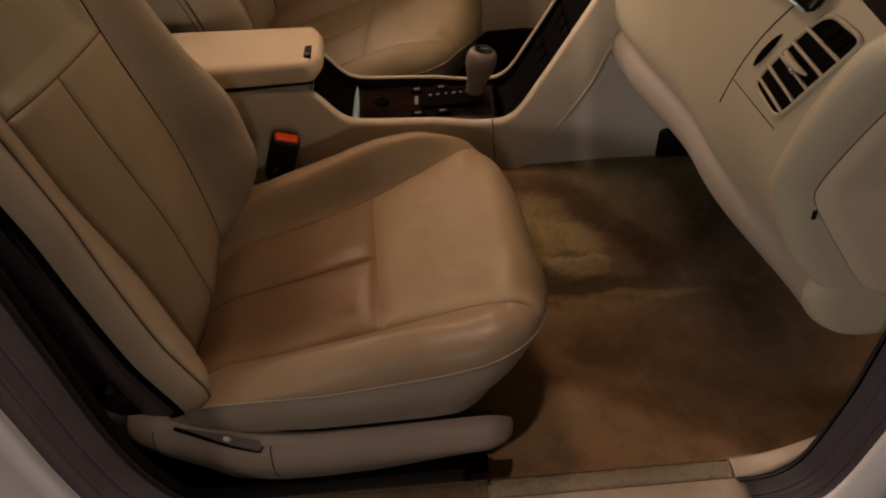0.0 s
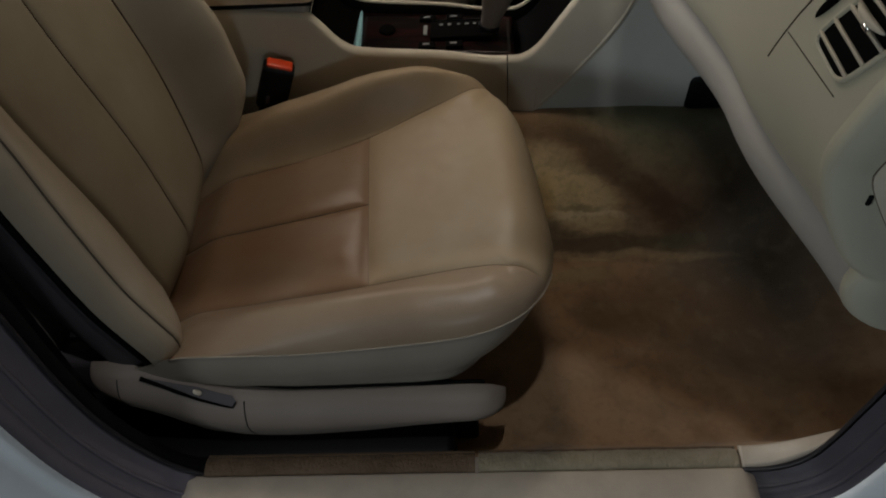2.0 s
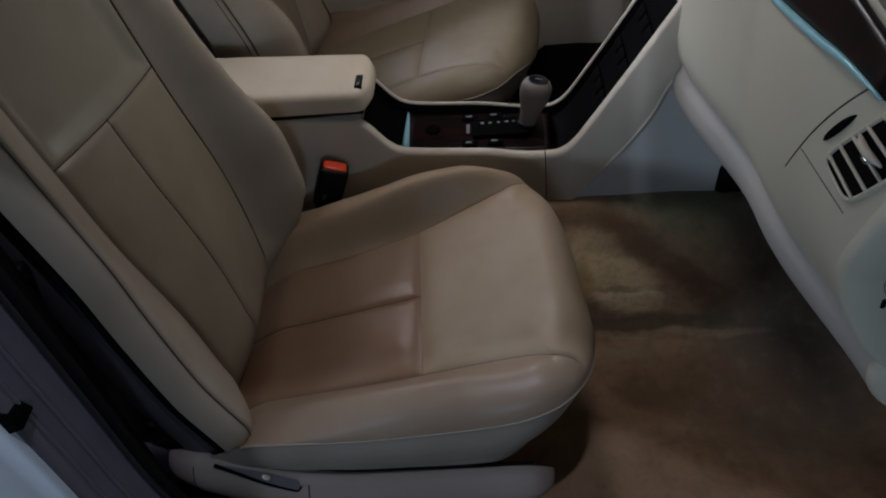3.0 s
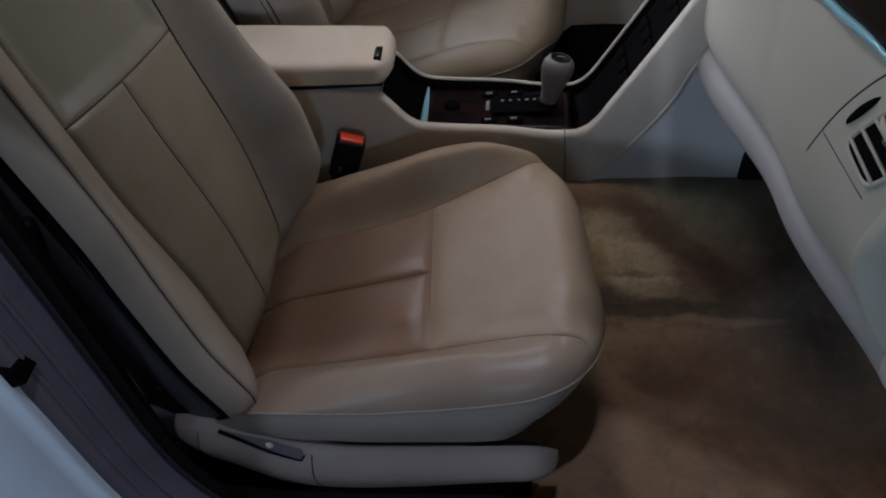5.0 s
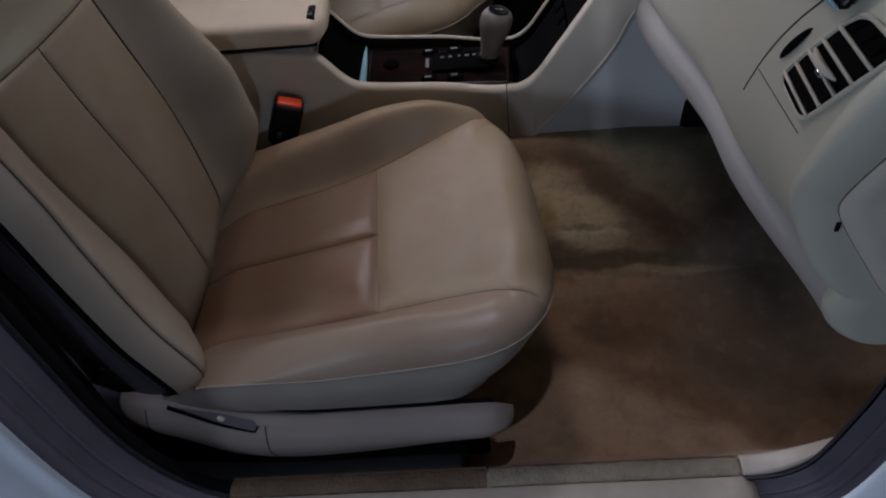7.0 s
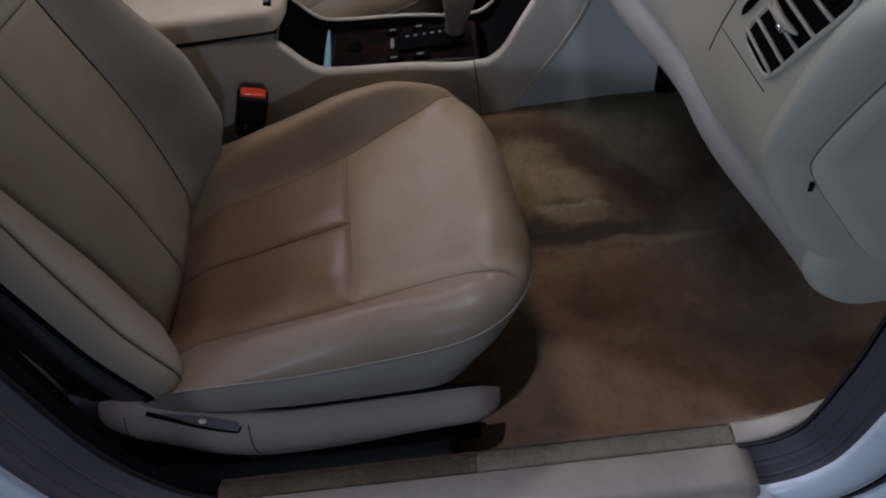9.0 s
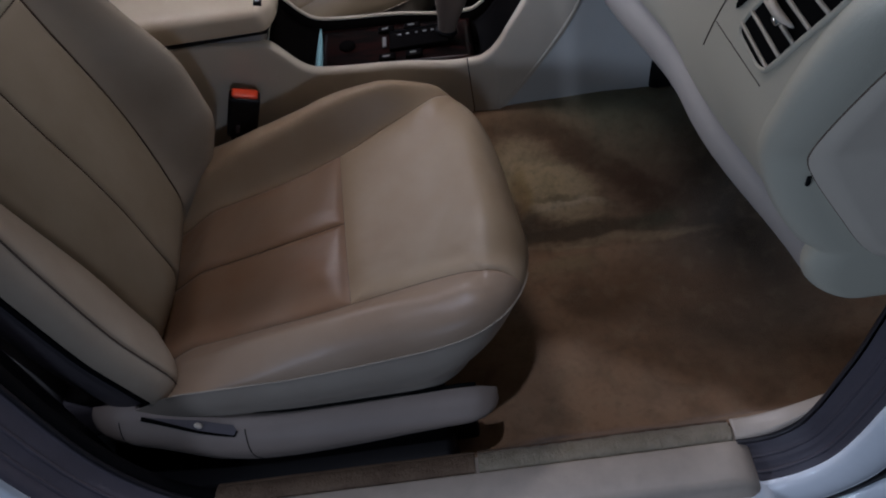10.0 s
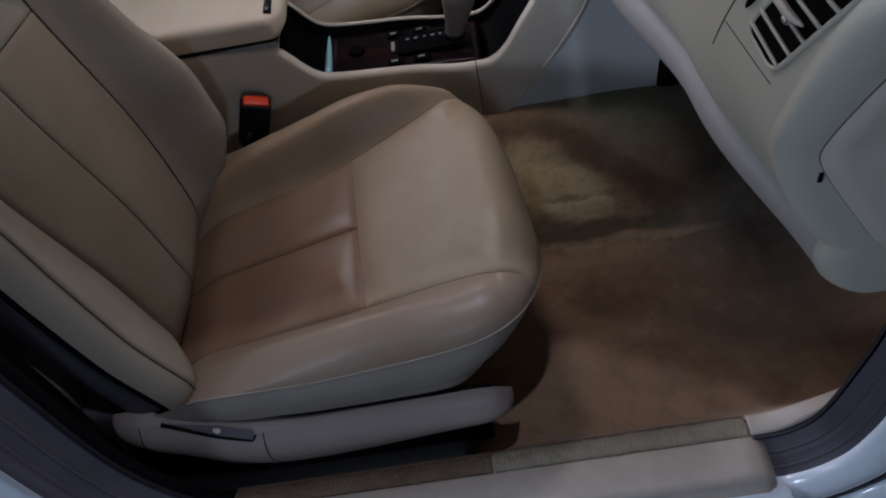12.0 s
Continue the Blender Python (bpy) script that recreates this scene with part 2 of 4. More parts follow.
# ---- building helpers ----
def part(name, bm, mat, parent=None, label="", smooth=True):
    me = bpy.data.meshes.new(name)
    bmesh.ops.recalc_face_normals(bm, faces=bm.faces)
    bm.to_mesh(me)
    bm.free()
    me.materials.append(mat)
    if smooth:
        me.polygons.foreach_set("use_smooth", [True] * len(me.polygons))
    ob = new(name, me)
    if parent:
        ob.parent = parent
    if label:
        tagged(ob, label)
    return ob


def empty(name, place=(0, 0, 0)):
    ob = new(name)
    ob.empty_display_size = 0.05
    ob.location = place
    return ob


def spaced(n, ends=0.0):
    """n + 1 numbers from 0 to 1, closer together at the ends."""
    out = []
    for i in range(n + 1):
        t = i / n
        out.append((1 - ends) * t + ends * (0.5 - 0.5 * math.cos(math.pi * t)))
    return out


def sheet(f, us, vs, closed_v=False):
    bm = bmesh.new()
    rows = [[bm.verts.new(f(u, v)) for v in vs] for u in us]
    n = len(vs)
    for i in range(len(us) - 1):
        for j in range(n if closed_v else n - 1):
            bm.faces.new((rows[i][j], rows[i + 1][j], rows[i + 1][(j + 1) % n], rows[i][(j + 1) % n]))
    return bm


def slab_sheet(f, us, vs, offset):
    """A sheet with a back face moved by offset, and closed rims."""
    bm = bmesh.new()
    off = Vector(offset)
    a = [[bm.verts.new(f(u, v)) for v in vs] for u in us]
    b = [[bm.verts.new(Vector(f(u, v)) + off) for v in vs] for u in us]
    nu, nv = len(us), len(vs)
    for i in range(nu - 1):
        for j in range(nv - 1):
            bm.faces.new((a[i][j], a[i + 1][j], a[i + 1][j + 1], a[i][j + 1]))
            bm.faces.new((b[i][j], b[i][j + 1], b[i + 1][j + 1], b[i + 1][j]))
    for i in range(nu - 1):
        for j in (0, nv - 1):
            bm.faces.new((a[i][j], a[i + 1][j], b[i + 1][j], b[i][j]))
    for j in range(nv - 1):
        for i in (0, nu - 1):
            bm.faces.new((a[i][j], a[i][j + 1], b[i][j + 1], b[i][j]))
    return bm


def rounded_box(x0, x1, y0, y1, z0, z1, r=0.004, seg=3):
    bm = bmesh.new()
    bmesh.ops.create_cube(bm, size=1, matrix=Matrix.Translation(((x0 + x1) / 2, (y0 + y1) / 2, (z0 + z1) / 2))
                          @ Matrix.Diagonal((x1 - x0, y1 - y0, z1 - z0, 1)))
    if r:
        bmesh.ops.bevel(bm, geom=bm.edges[:], offset=r, segments=seg, profile=0.5, affect="EDGES")
    return bm


def smooth_line(points, per=10):
    """A Catmull-Rom line through the points."""
    p = [Vector(q) for q in points]
    p = [2 * p[0] - p[1]] + p + [2 * p[-1] - p[-2]]
    out = []
    for i in range(1, len(p) - 2):
        for k in range(per):
            t = k / per
            a, b, c, d = p[i - 1], p[i], p[i + 1], p[i + 2]
            out.append(0.5 * (2 * b + (c - a) * t + (2 * a - 5 * b + 4 * c - d) * t * t + (3 * b - a - 3 * c + d) * t ** 3))
    out.append(p[-2])
    return out


def tube(line, r, sides=8, flat=1.0):
    """A closed tube along a line of points; flat squeezes it sideways to a strap."""
    bm = bmesh.new()
    rings = []
    for i, q in enumerate(line):
        d = (line[min(i + 1, len(line) - 1)] - line[max(i - 1, 0)]).normalized()
        side = d.cross(Vector((0, 0, 1)))
        if side.length < 1e-4:
            side = d.cross(Vector((0, 1, 0)))
        side.normalize()
        up = side.cross(d)
        rr = r(i / (len(line) - 1)) if callable(r) else r
        rings.append([bm.verts.new(q + side * math.cos(a) * rr * flat + up * math.sin(a) * rr)
                      for a in [2 * math.pi * k / sides for k in range(sides)]])
    for a, b in zip(rings, rings[1:]):
        for k in range(sides):
            bm.faces.new((a[k], b[k], b[(k + 1) % sides], a[(k + 1) % sides]))
    bm.faces.new(rings[0])
    bm.faces.new(rings[-1][::-1])
    return bm


def prism(outline, axis, a, b, r=0.0, seg=2):
    """A plate from a flat outline: axis 'y' takes (x, z) pairs, 'z' takes (x, y), 'x' takes (y, z)."""
    bm = bmesh.new()

    def at(p, k):
        return {"y": (p[0], k, p[1]), "z": (p[0], p[1], k), "x": (k, p[0], p[1])}[axis]
    lo = [bm.verts.new(at(p, a)) for p in outline]
    hi = [bm.verts.new(at(p, b)) for p in outline]
    bm.faces.new(lo)
    bm.faces.new(hi[::-1])
    n = len(outline)
    for i in range(n):
        bm.faces.new((lo[i], hi[i], hi[(i + 1) % n], lo[(i + 1) % n]))
    if r:
        sharp = [e for e in bm.edges if all(v in lo for v in e.verts) or all(v in hi for v in e.verts)]
        bmesh.ops.bevel(bm, geom=sharp, offset=r, segments=seg, profile=0.5, affect="EDGES")
    return bm


def smooth01(t):
    t = max(0.0, min(1.0, t))
    return t * t * (3 - 2 * t)


def ease(x, pairs):
    """A smooth function through (x, y) pairs that does not overshoot."""
    n = len(pairs)
    if x <= pairs[0][0]:
        return pairs[0][1]
    if x >= pairs[-1][0]:
        return pairs[-1][1]
    i = next(k for k in range(n - 1) if x <= pairs[k + 1][0])

    def slope(k):
        return (pairs[k + 1][1] - pairs[k][1]) / (pairs[k + 1][0] - pairs[k][0])

    def tangent(k):
        if k == 0:
            return slope(0)
        if k == n - 1:
            return slope(n - 2)
        p, q = slope(k - 1), slope(k)
        return 0.0 if p * q <= 0 else 2 * p * q / (p + q)
    (x0, y0), (x1, y1) = pairs[i], pairs[i + 1]
    h = x1 - x0
    t = (x - x0) / h
    return (y0 * (1 + 2 * t) * (1 - t) ** 2 + tangent(i) * h * t * (1 - t) ** 2
            + y1 * t * t * (3 - 2 * t) + tangent(i + 1) * h * t * t * (t - 1))


# ---- structure: garage, car shell, floor ----
def plain_box(name, x0, x1, y0, y1, z0, z1, mat, label, category, r=0.0):
    ob = part(name, rounded_box(x0, x1, y0, y1, z0, z1, r), mat, smooth=bool(r))
    return tagged(ob, label, category, kind="structure")


# Unseen room added to close the place; its dark walls keep bounce low.
plain_box("ground", -4.2, 4.2, -3.2, 4.2, -0.42, -0.36, M_CONCRETE, "grey concrete garage floor under the car", "floor")
plain_box("wall_south", -4.2, 4.2, -3.3, -3.2, -0.36, 2.4, M_WALL, "plain grey plastered garage wall", "wall")
plain_box("wall_north", -4.2, 4.2, 4.2, 4.3, -0.36, 2.4, M_WALL, "plain grey plastered garage wall", "wall")
plain_box("wall_west", -4.3, -4.2, -3.3, 4.3, -0.36, 2.4, M_WALL, "plain grey plastered garage wall", "wall")
plain_box("wall_east", 4.2, 4.3, -3.3, 4.3, -0.36, 2.4, M_WALL, "plain grey plastered garage wall", "wall")
plain_box("ceiling", -4.3, 4.3, -3.3, 4.3, 2.4, 2.5, M_WALL, "plain grey garage ceiling", "ceiling")
YC = 0.70          # middle of the car
# The roof is out of view; its near edge is set to cut lamp light.
plain_box("trim_roof", -1.75, 0.09, 0.038, 2 * YC - 0.038, 1.148, 1.20, M_LINING, "beige fabric headliner under the car roof", "headliner", 0.02)


def build_windscreen_blocker():
    """The front pillar's edge, sloping from the roof's corner to the dashboard, and an unseen solid slab behind it,
    added to shade the carpet.
    """
    top, low = Vector((0.050, 0.042, 1.160)), Vector((0.266, -0.026, 0.880))

    def at(u, v):
        p = top + (low - top) * u
        return (p.x + 0.10 * math.sin(math.pi * v), p.y + (2 * YC - 2 * p.y) * v, p.z)
    ob = part("trim_windscreen_blocker", slab_sheet(at, spaced(12), spaced(12), (0.03, 0, 0.03)), M_LINING)
    tagged(ob, "unseen sloping slab between the front pillars, added to block lamp light", "windscreen surround", kind="structure")


build_windscreen_blocker()
plain_box("trim_far_door", -1.0, 0.6, 2 * YC - 0.03, 2 * YC + 0.05, -0.05, 0.62, M_PLASTIC, "beige moulded panel of the driver's door", "door panel", 0.02)
plain_box("trim_bulkhead", 0.95, 1.0, -0.03, 2 * YC + 0.03, -0.05, 0.75, M_SHADE_FILL, "dark insulated bulkhead in front of the footwell", "bulkhead", 0.005)
plain_box("trim_rear", -1.30, -1.22, -0.03, 2 * YC + 0.03, -0.05, 0.9, M_SHADE_FILL, "rear seat back, its deep shade put into a near-black colour", "rear seat", 0.02)
plain_box("trim_underbody", -1.6, 1.0, -0.02, 2 * YC + 0.02, -0.20, -0.06, M_SHADE_FILL, "dark steel floor pan under the carpet", "floor pan")


def carpet_z(x, y):
    z = 0.0
    z += 0.222 * smooth01((y - 0.462) / 0.165) ** 0.85 * (1 - 0.10 * smooth01((x - 0.05) / 0.3))
    z += 0.102 * smooth01((0.120 - y) / 0.066) * (0.2 + 0.8 * smooth01((x + 0.06) / 0.12))
    z += 0.42 * smooth01((x - 0.42) / 0.50) ** 1.2
    fold = 0.468 + 0.010 * math.sin(9 * x) + 0.05 * max(0.0, 0.10 - x)
    z += 0.008 * math.exp(-((x - 0.18) / 0.14) ** 2 - ((y - fold) / 0.010) ** 2)
    flat = 1 - 0.85 * smooth01((y - 0.55) / 0.06)
    z += flat * (0.010 * noise.noise(Vector((x * 6, y * 7, 0.3))) + 0.004 * noise.noise(Vector((x * 22, y * 25, 1.7))))
    return z


def build_carpet():
    us = [-1.2 + 2.15 * i / 200 for i in range(201)]
    vs = [0.052 + 0.66 * j / 110 for j in range(111)]
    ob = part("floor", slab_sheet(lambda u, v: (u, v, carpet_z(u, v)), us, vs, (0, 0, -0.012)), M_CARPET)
    tagged(ob, "stained beige cut-pile carpet with brown and greenish marks", "carpet", kind="structure")
    # The driver's footwell is coloured near black to paint its shade.
    far = part("floor_far", slab_sheet(lambda u, v: (u, 2 * YC - v, carpet_z(u, v)), us[::4], vs[::4], (0, 0, -0.012)), M_SHADE_FILL)
    tagged(far, "driver's footwell carpet, its shade put into a near-black colour", "carpet", kind="structure")


build_carpet()


# ---- door sill ----
def build_sill():
    """The plastic tread with its moulded rails and a carpet strip in two lengths along it."""
    prof = [(0.054, 0.085), (0.053, 0.098), (0.050, 0.102), (0.027, 0.102), (0.0255, 0.104), (0.0245, 0.111), (0.022, 0.1125), (0.000, 0.1125),
            (-0.012, 0.1123), (-0.024, 0.111), (-0.031, 0.108), (-0.035, 0.100), (-0.036, 0.086), (-0.042, 0.082), (-0.043, 0.060), (0.0, 0.060)]
    xs = [-0.46 + 0.766 * i / 40 for i in range(41)]

    def at(u, v):
        y, z = prof[v]
        e = 1 - 0.25 * (smooth01((u - 0.29) / 0.016) + smooth01((-0.444 - u) / 0.016))
        return (u, y - 0.006 * (1 - e), 0.06 + (z - 0.06) * e + 0.0006 * noise.noise(Vector((u * 30, y * 60, 2))))
    bm = sheet(at, xs, list(range(len(prof))), closed_v=True)
    for end in (0, len(xs) - 1):
        bm.verts.ensure_lookup_table()
        n = len(prof)
        bm.faces.new(bm.verts[end * n:(end + 1) * n])
    tread = part("sill_tread", bm, M_TREAD)
    tagged(tread, "scuffed beige plastic tread along the door sill", "sill tread", kind="structure")

    def strip(x0, x1, seed, mat, label):
        root = empty("carpet_strip", ((x0 + x1) / 2, 0.04, 0.102))
        tagged(root, label, "carpet strip", group="sill carpet strips")
        base = Vector(root.location)

        def top(u, v):
            w = 0.0016 * noise.noise(Vector((u * 300, v * 14, seed))) + 0.0012 * noise.noise(Vector((u * 60, v * 5, seed)))
            ragged = 0.0012 * noise.noise(Vector((u * 120, seed, 0.5)))
            return Vector((u, 0.0262 + ragged + 0.0285 * v, 0.111 + 0.004 * math.sin(math.pi * v) ** 0.5 - 0.004 * v ** 3 + w)) - base
        us = [x0 + (x1 - x0) * i / 320 for i in range(321)]
        part("strip_pad", slab_sheet(top, us, [j / 10 for j in range(11)], (0, 0, -0.012)), mat, root)
        edge = [Vector((u, 0.0560, 0.1045 + 0.0008 * noise.noise(Vector((u * 50, 2, seed))))) - base for u in us[::4]]
        part("bound_edge", tube(edge, 0.0030, 6), M_STRIP_BROWN, root, "brown bound edge")
    strip(-0.43, -0.062, 3.1, M_STRIP_BROWN, "browned frayed carpet strip beside the sill tread")
    strip(-0.057, 0.286, 7.4, M_STRIP, "pale frayed carpet strip beside the sill tread")


M_STRIP_BROWN = material("browned_strip_carpet", (0.13, 0.088, 0.055), 0.95, grain=0.9, grain_scale=330, patch=0.8, patch_scale=26, patch_colour=(0.08, 0.05, 0.03))
M_STRIP = material("worn_strip_carpet", (0.28, 0.235, 0.17), 0.95, grain=1.0, grain_scale=420, patch=0.7, patch_scale=60, patch_colour=(0.20, 0.17, 0.11), sheen=0.1)
build_sill()


def sweep(line, section, closed=True):
    """Sweeps a section of (out, y) pairs along a line of (x, z) in a plane of constant y; out points outward from the opening."""
    bm = bmesh.new()
    rings = []
    pts = smooth_line([(x, 0, z) for x, z in line], 8)
    for i, q in enumerate(pts):
        d = (pts[min(i + 1, len(pts) - 1)] - pts[max(i - 1, 0)]).normalized()
        out = Vector((d.z, 0, -d.x))
        rings.append([bm.verts.new(q + out * a + Vector((0, y, 0))) for a, y in section])
    n = len(section)
    for a, b in zip(rings, rings[1:]):
        for k in range(n if closed else n - 1):
            bm.faces.new((a[k], b[k], b[(k + 1) % n], a[(k + 1) % n]))
    if closed:
        bm.faces.new(rings[0])
        bm.faces.new(rings[-1][::-1])
    return bm


RUN_FRONT = [(0.290, 0.110), (0.320, 0.112), (0.345, 0.123), (0.366, 0.149), (0.379, 0.195), (0.387, 0.244), (0.396, 0.306), (0.401, 0.37), (0.412, 0.55), (0.42, 0.75), (0.40, 1.0)]
RUN_REAR = [(-0.545, 1.10), (-0.540, 0.85), (-0.535, 0.65), (-0.532, 0.48), (-0.530, 0.36), (-0.520, 0.265), (-0.498, 0.190), (-0.466, 0.132), (-0.432, 0.101)]
SEAL = [(0.0, 0.020), (0.003, 0.026), (0.008, 0.024), (0.012, 0.012), (0.0150, 0.005), (0.0175, 0.003), (0.0175, -0.001), (0.021, -0.003), (0.026, -0.010), (0.030, -0.020), (0.034, -0.026), (0.045, -0.024), (0.045, 0.02)]
SEAL_REAR = [(0.0, 0.032), (0.006, 0.037), (0.012, 0.028), (0.013, 0.014), (0.017, 0.008), (0.019, 0.003), (0.024, -0.004), (0.027, -0.016), (0.028, -0.028), (0.034, -0.033), (0.045, -0.030), (0.045, 0.032)]
LIP = [(-0.002, 0.020), (0.001, 0.027), (0.006, 0.030), (0.009, 0.026), (0.004, 0.020)]
LIP_REAR = [(a, y + 0.010) for a, y in LIP]
# Lighter copy of the seal rubber: light on the centre pillar is painted in.
M_RUBBER_REAR = material("lit_mauve_rubber_seal", (0.155, 0.140, 0.168), 0.5, grain=0.3, grain_scale=300, patch=0.5, patch_scale=12)
M_LIP_RUBBER = material("black_rubber_lip", (0.022, 0.020, 0.024), 0.5, grain=0.3, grain_scale=300)
for run, where, prof, lip, rubber in ((RUN_FRONT, "front", SEAL, LIP, M_RUBBER), (RUN_REAR, "centre", SEAL_REAR, LIP_REAR, M_RUBBER_REAR)):
    ob = empty("door_seal", (run[4][0], 0.0, run[4][1]))
    for pname, sec, mat in (("seal_body", prof, rubber), ("seal_lip", lip, M_LIP_RUBBER)):
        bm = sweep(run, sec)
        bmesh.ops.translate(bm, vec=-Vector(ob.location), verts=bm.verts)
        part(pname, bm, mat, ob)
    for out, deep in ((0.0165, 0.006), (0.0265, -0.012)):
        ring = [(out + 0.0026 * math.cos(a), deep + 0.0026 * math.sin(a)) for a in [2 * math.pi * k / 8 for k in range(8)]]
        bm = sweep(run, ring)
        bmesh.ops.translate(bm, vec=-Vector(ob.location), verts=bm.verts)
        part("seal_rib", bm, rubber, ob)
    if where == "centre":
        bm = prism([(-0.584, 0.622), (-0.551, 0.566), (-0.584, 0.552)], "y", -0.036, -0.008, 0.002)
        bmesh.ops.translate(bm, vec=-Vector(ob.location), verts=bm.verts)
        part("striker_slot", bm, M_VOID, ob, "black slot for the door striker")
    tagged(ob, "dark grey rubber door seal curving up the %s pillar" % where, "door seal", group="door seals")
PAINT_FRONT = [(0.031, -0.0245), (0.034, -0.030), (0.040, -0.036), (0.052, -0.043), (0.066, -0.047), (0.080, -0.047), (0.090, -0.042), (0.095, -0.030), (0.095, 0.0), (0.04, 0.0)]
PAINT_REAR = [(0.032, -0.031), (0.036, -0.037), (0.042, -0.040), (0.052, -0.040), (0.060, -0.046), (0.075, -0.060), (0.12, -0.078), (0.20, -0.090), (0.32, -0.095), (0.32, 0.03), (0.046, 0.03)]
ob = part("trim_front_pillar", sweep(RUN_FRONT, PAINT_FRONT), M_PAINT)
tagged(ob, "glossy silver painted door frame at the front pillar", "door frame", kind="structure")
ob = part("trim_front_gap", sweep(RUN_FRONT, [(0.094, -0.036), (0.100, -0.040), (0.116, -0.040), (0.120, -0.034), (0.120, 0.0), (0.094, 0.0)]), M_BLACK)
tagged(ob, "black rubber strip in the gap beside the front pillar", "rubber strip", kind="structure")
ob = part("trim_front_panel", sweep(RUN_FRONT, [(0.119, -0.040), (0.125, -0.050), (0.150, -0.056), (0.24, -0.060), (0.24, -0.02), (0.119, -0.02)]), M_PAINT)
tagged(ob, "silver painted body panel ahead of the door opening", "body panel", kind="structure")
ob = part("trim_centre_pillar", sweep(RUN_REAR, PAINT_REAR), M_PAINT)
tagged(ob, "glossy silver painted door frame at the centre pillar", "door frame", kind="structure")
ob = part("trim_sill", rounded_box(-0.47, 0.33, -0.075, 0.03, -0.12, 0.080, 0.02, 4), M_PAINT)
tagged(ob, "silver painted sill panel under the tread", "sill", kind="structure")
# inner trims that the seals grip
plain_box("trim_kick_side", 0.43, 0.94, 0.01, 0.045, -0.05, 0.60, M_SHADE_FILL, "dark footwell side panel ahead of the door", "side panel", 0.01)


def kick_corner(u, v):
    """A wedge between the seal and the carpet that narrows as it climbs."""
    near = Vector((0.289 + 0.092 * u, 0.0265, 0.112 + 0.075 * u ** 2.2))
    far = Vector((0.289 + 0.118 * u, 0.056 - 0.010 * u, 0.112 + 0.066 * u ** 1.6))
    return near + (far - near) * v + Vector((0, 0, 0.003 * math.sin(math.pi * v)))


ob = part("trim_kick_corner", slab_sheet(kick_corner, spaced(24), spaced(8), (0.004, 0, -0.02)), M_TREAD)
tagged(ob, "beige plastic corner trim at the front of the sill", "pillar trim", kind="structure")
# Added black block: stands in for the shade between seat trim and sill.
plain_box("trim_sill_shade_block", -0.9, -0.09, 0.060, 0.118, -0.02, 0.088, M_BLACK, "black block standing in for the shade under the seat trim", "rail cover", 0.012)
# Added block, near black, in place of the shade behind the seat.
plain_box("trim_rear_floor", -1.2, -0.47, 0.119, 0.60, -0.02, 0.11, M_SHADE_FILL, "rear footwell block, coloured near black for its shade", "carpet", 0.01)
# Pillar plastic made near black, so its colour carries the shade beside the seat.
M_PILLAR = material("shaded_pillar_plastic", (0.005, 0.005, 0.006), 0.85, spec=0.1, grain=0.3, grain_scale=600, patch=0.4, patch_scale=8)
INNER_REAR = [(0.002, 0.034), (-0.004, 0.040), (-0.002, 0.052), (0.03, 0.060), (0.06, 0.06), (0.06, 0.036)]
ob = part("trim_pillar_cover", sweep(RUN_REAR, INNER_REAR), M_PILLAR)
tagged(ob, "plastic cover inside the centre pillar, coloured near black for shade", "pillar trim", kind="structure")
# Black panel in place of the deep shade behind the pillar.
plain_box("trim_pillar_inner", -0.80, -0.56, 0.035, 0.10, -0.02, 1.12, M_BLACK, "inner panel behind the centre pillar, its deep shade put into black", "pillar trim", 0.01)


# ---- seats ----
HALF, HALF_FAR = 0.226, 0.242      # half width towards the door, and towards the console
XB = -0.12          # where the cushion's plan begins to round towards the front
LEN_BACK, LEN_FRONT = 0.38, 0.190


def lateral_inset(x, sign):
    """Distance of the long seams from the middle of the cushion."""
    if sign < 0:
        return ease(x, [(-0.5, 0.128), (-0.3, 0.136), (-0.2, 0.141), (-0.05, 0.143), (0.02, 0.147), (0.06, 0.158)])
    return ease(x, [(-0.5, 0.128), (-0.3, 0.136), (-0.2, 0.141), (-0.12, 0.158), (-0.06, 0.178), (-0.01, 0.200), (0.05, 0.212)])


def plan(a, b):
    """From the unit square (a: back -1 to front 1, b: sideways) to the cushion's rounded plan."""
    half = HALF if b < 0 else HALF_FAR
    if a <= 0:
        return XB + LEN_BACK * a, half * b
    p = 3.3 if b < 0 else 2.9
    r, n = max(a, abs(b)), (a ** p + abs(b) ** p) ** (1 / p)
    k = r / n if n > 0 else 1.0
    x, d = XB + LEN_FRONT * a * k, half * b * k
    return x - 0.115 * a * max(0.0, d + 0.08), d


def seam_b(a, sign):
    """The place b at which the long seam crosses the line a."""
    lo, hi = 0.0, 1.0
    for _ in range(26):
        m = (lo + hi) / 2
        x, d = plan(a, sign * m)
        if abs(d) < lateral_inset(x, sign):
            lo = m
        else:
            hi = m
    return sign * lo


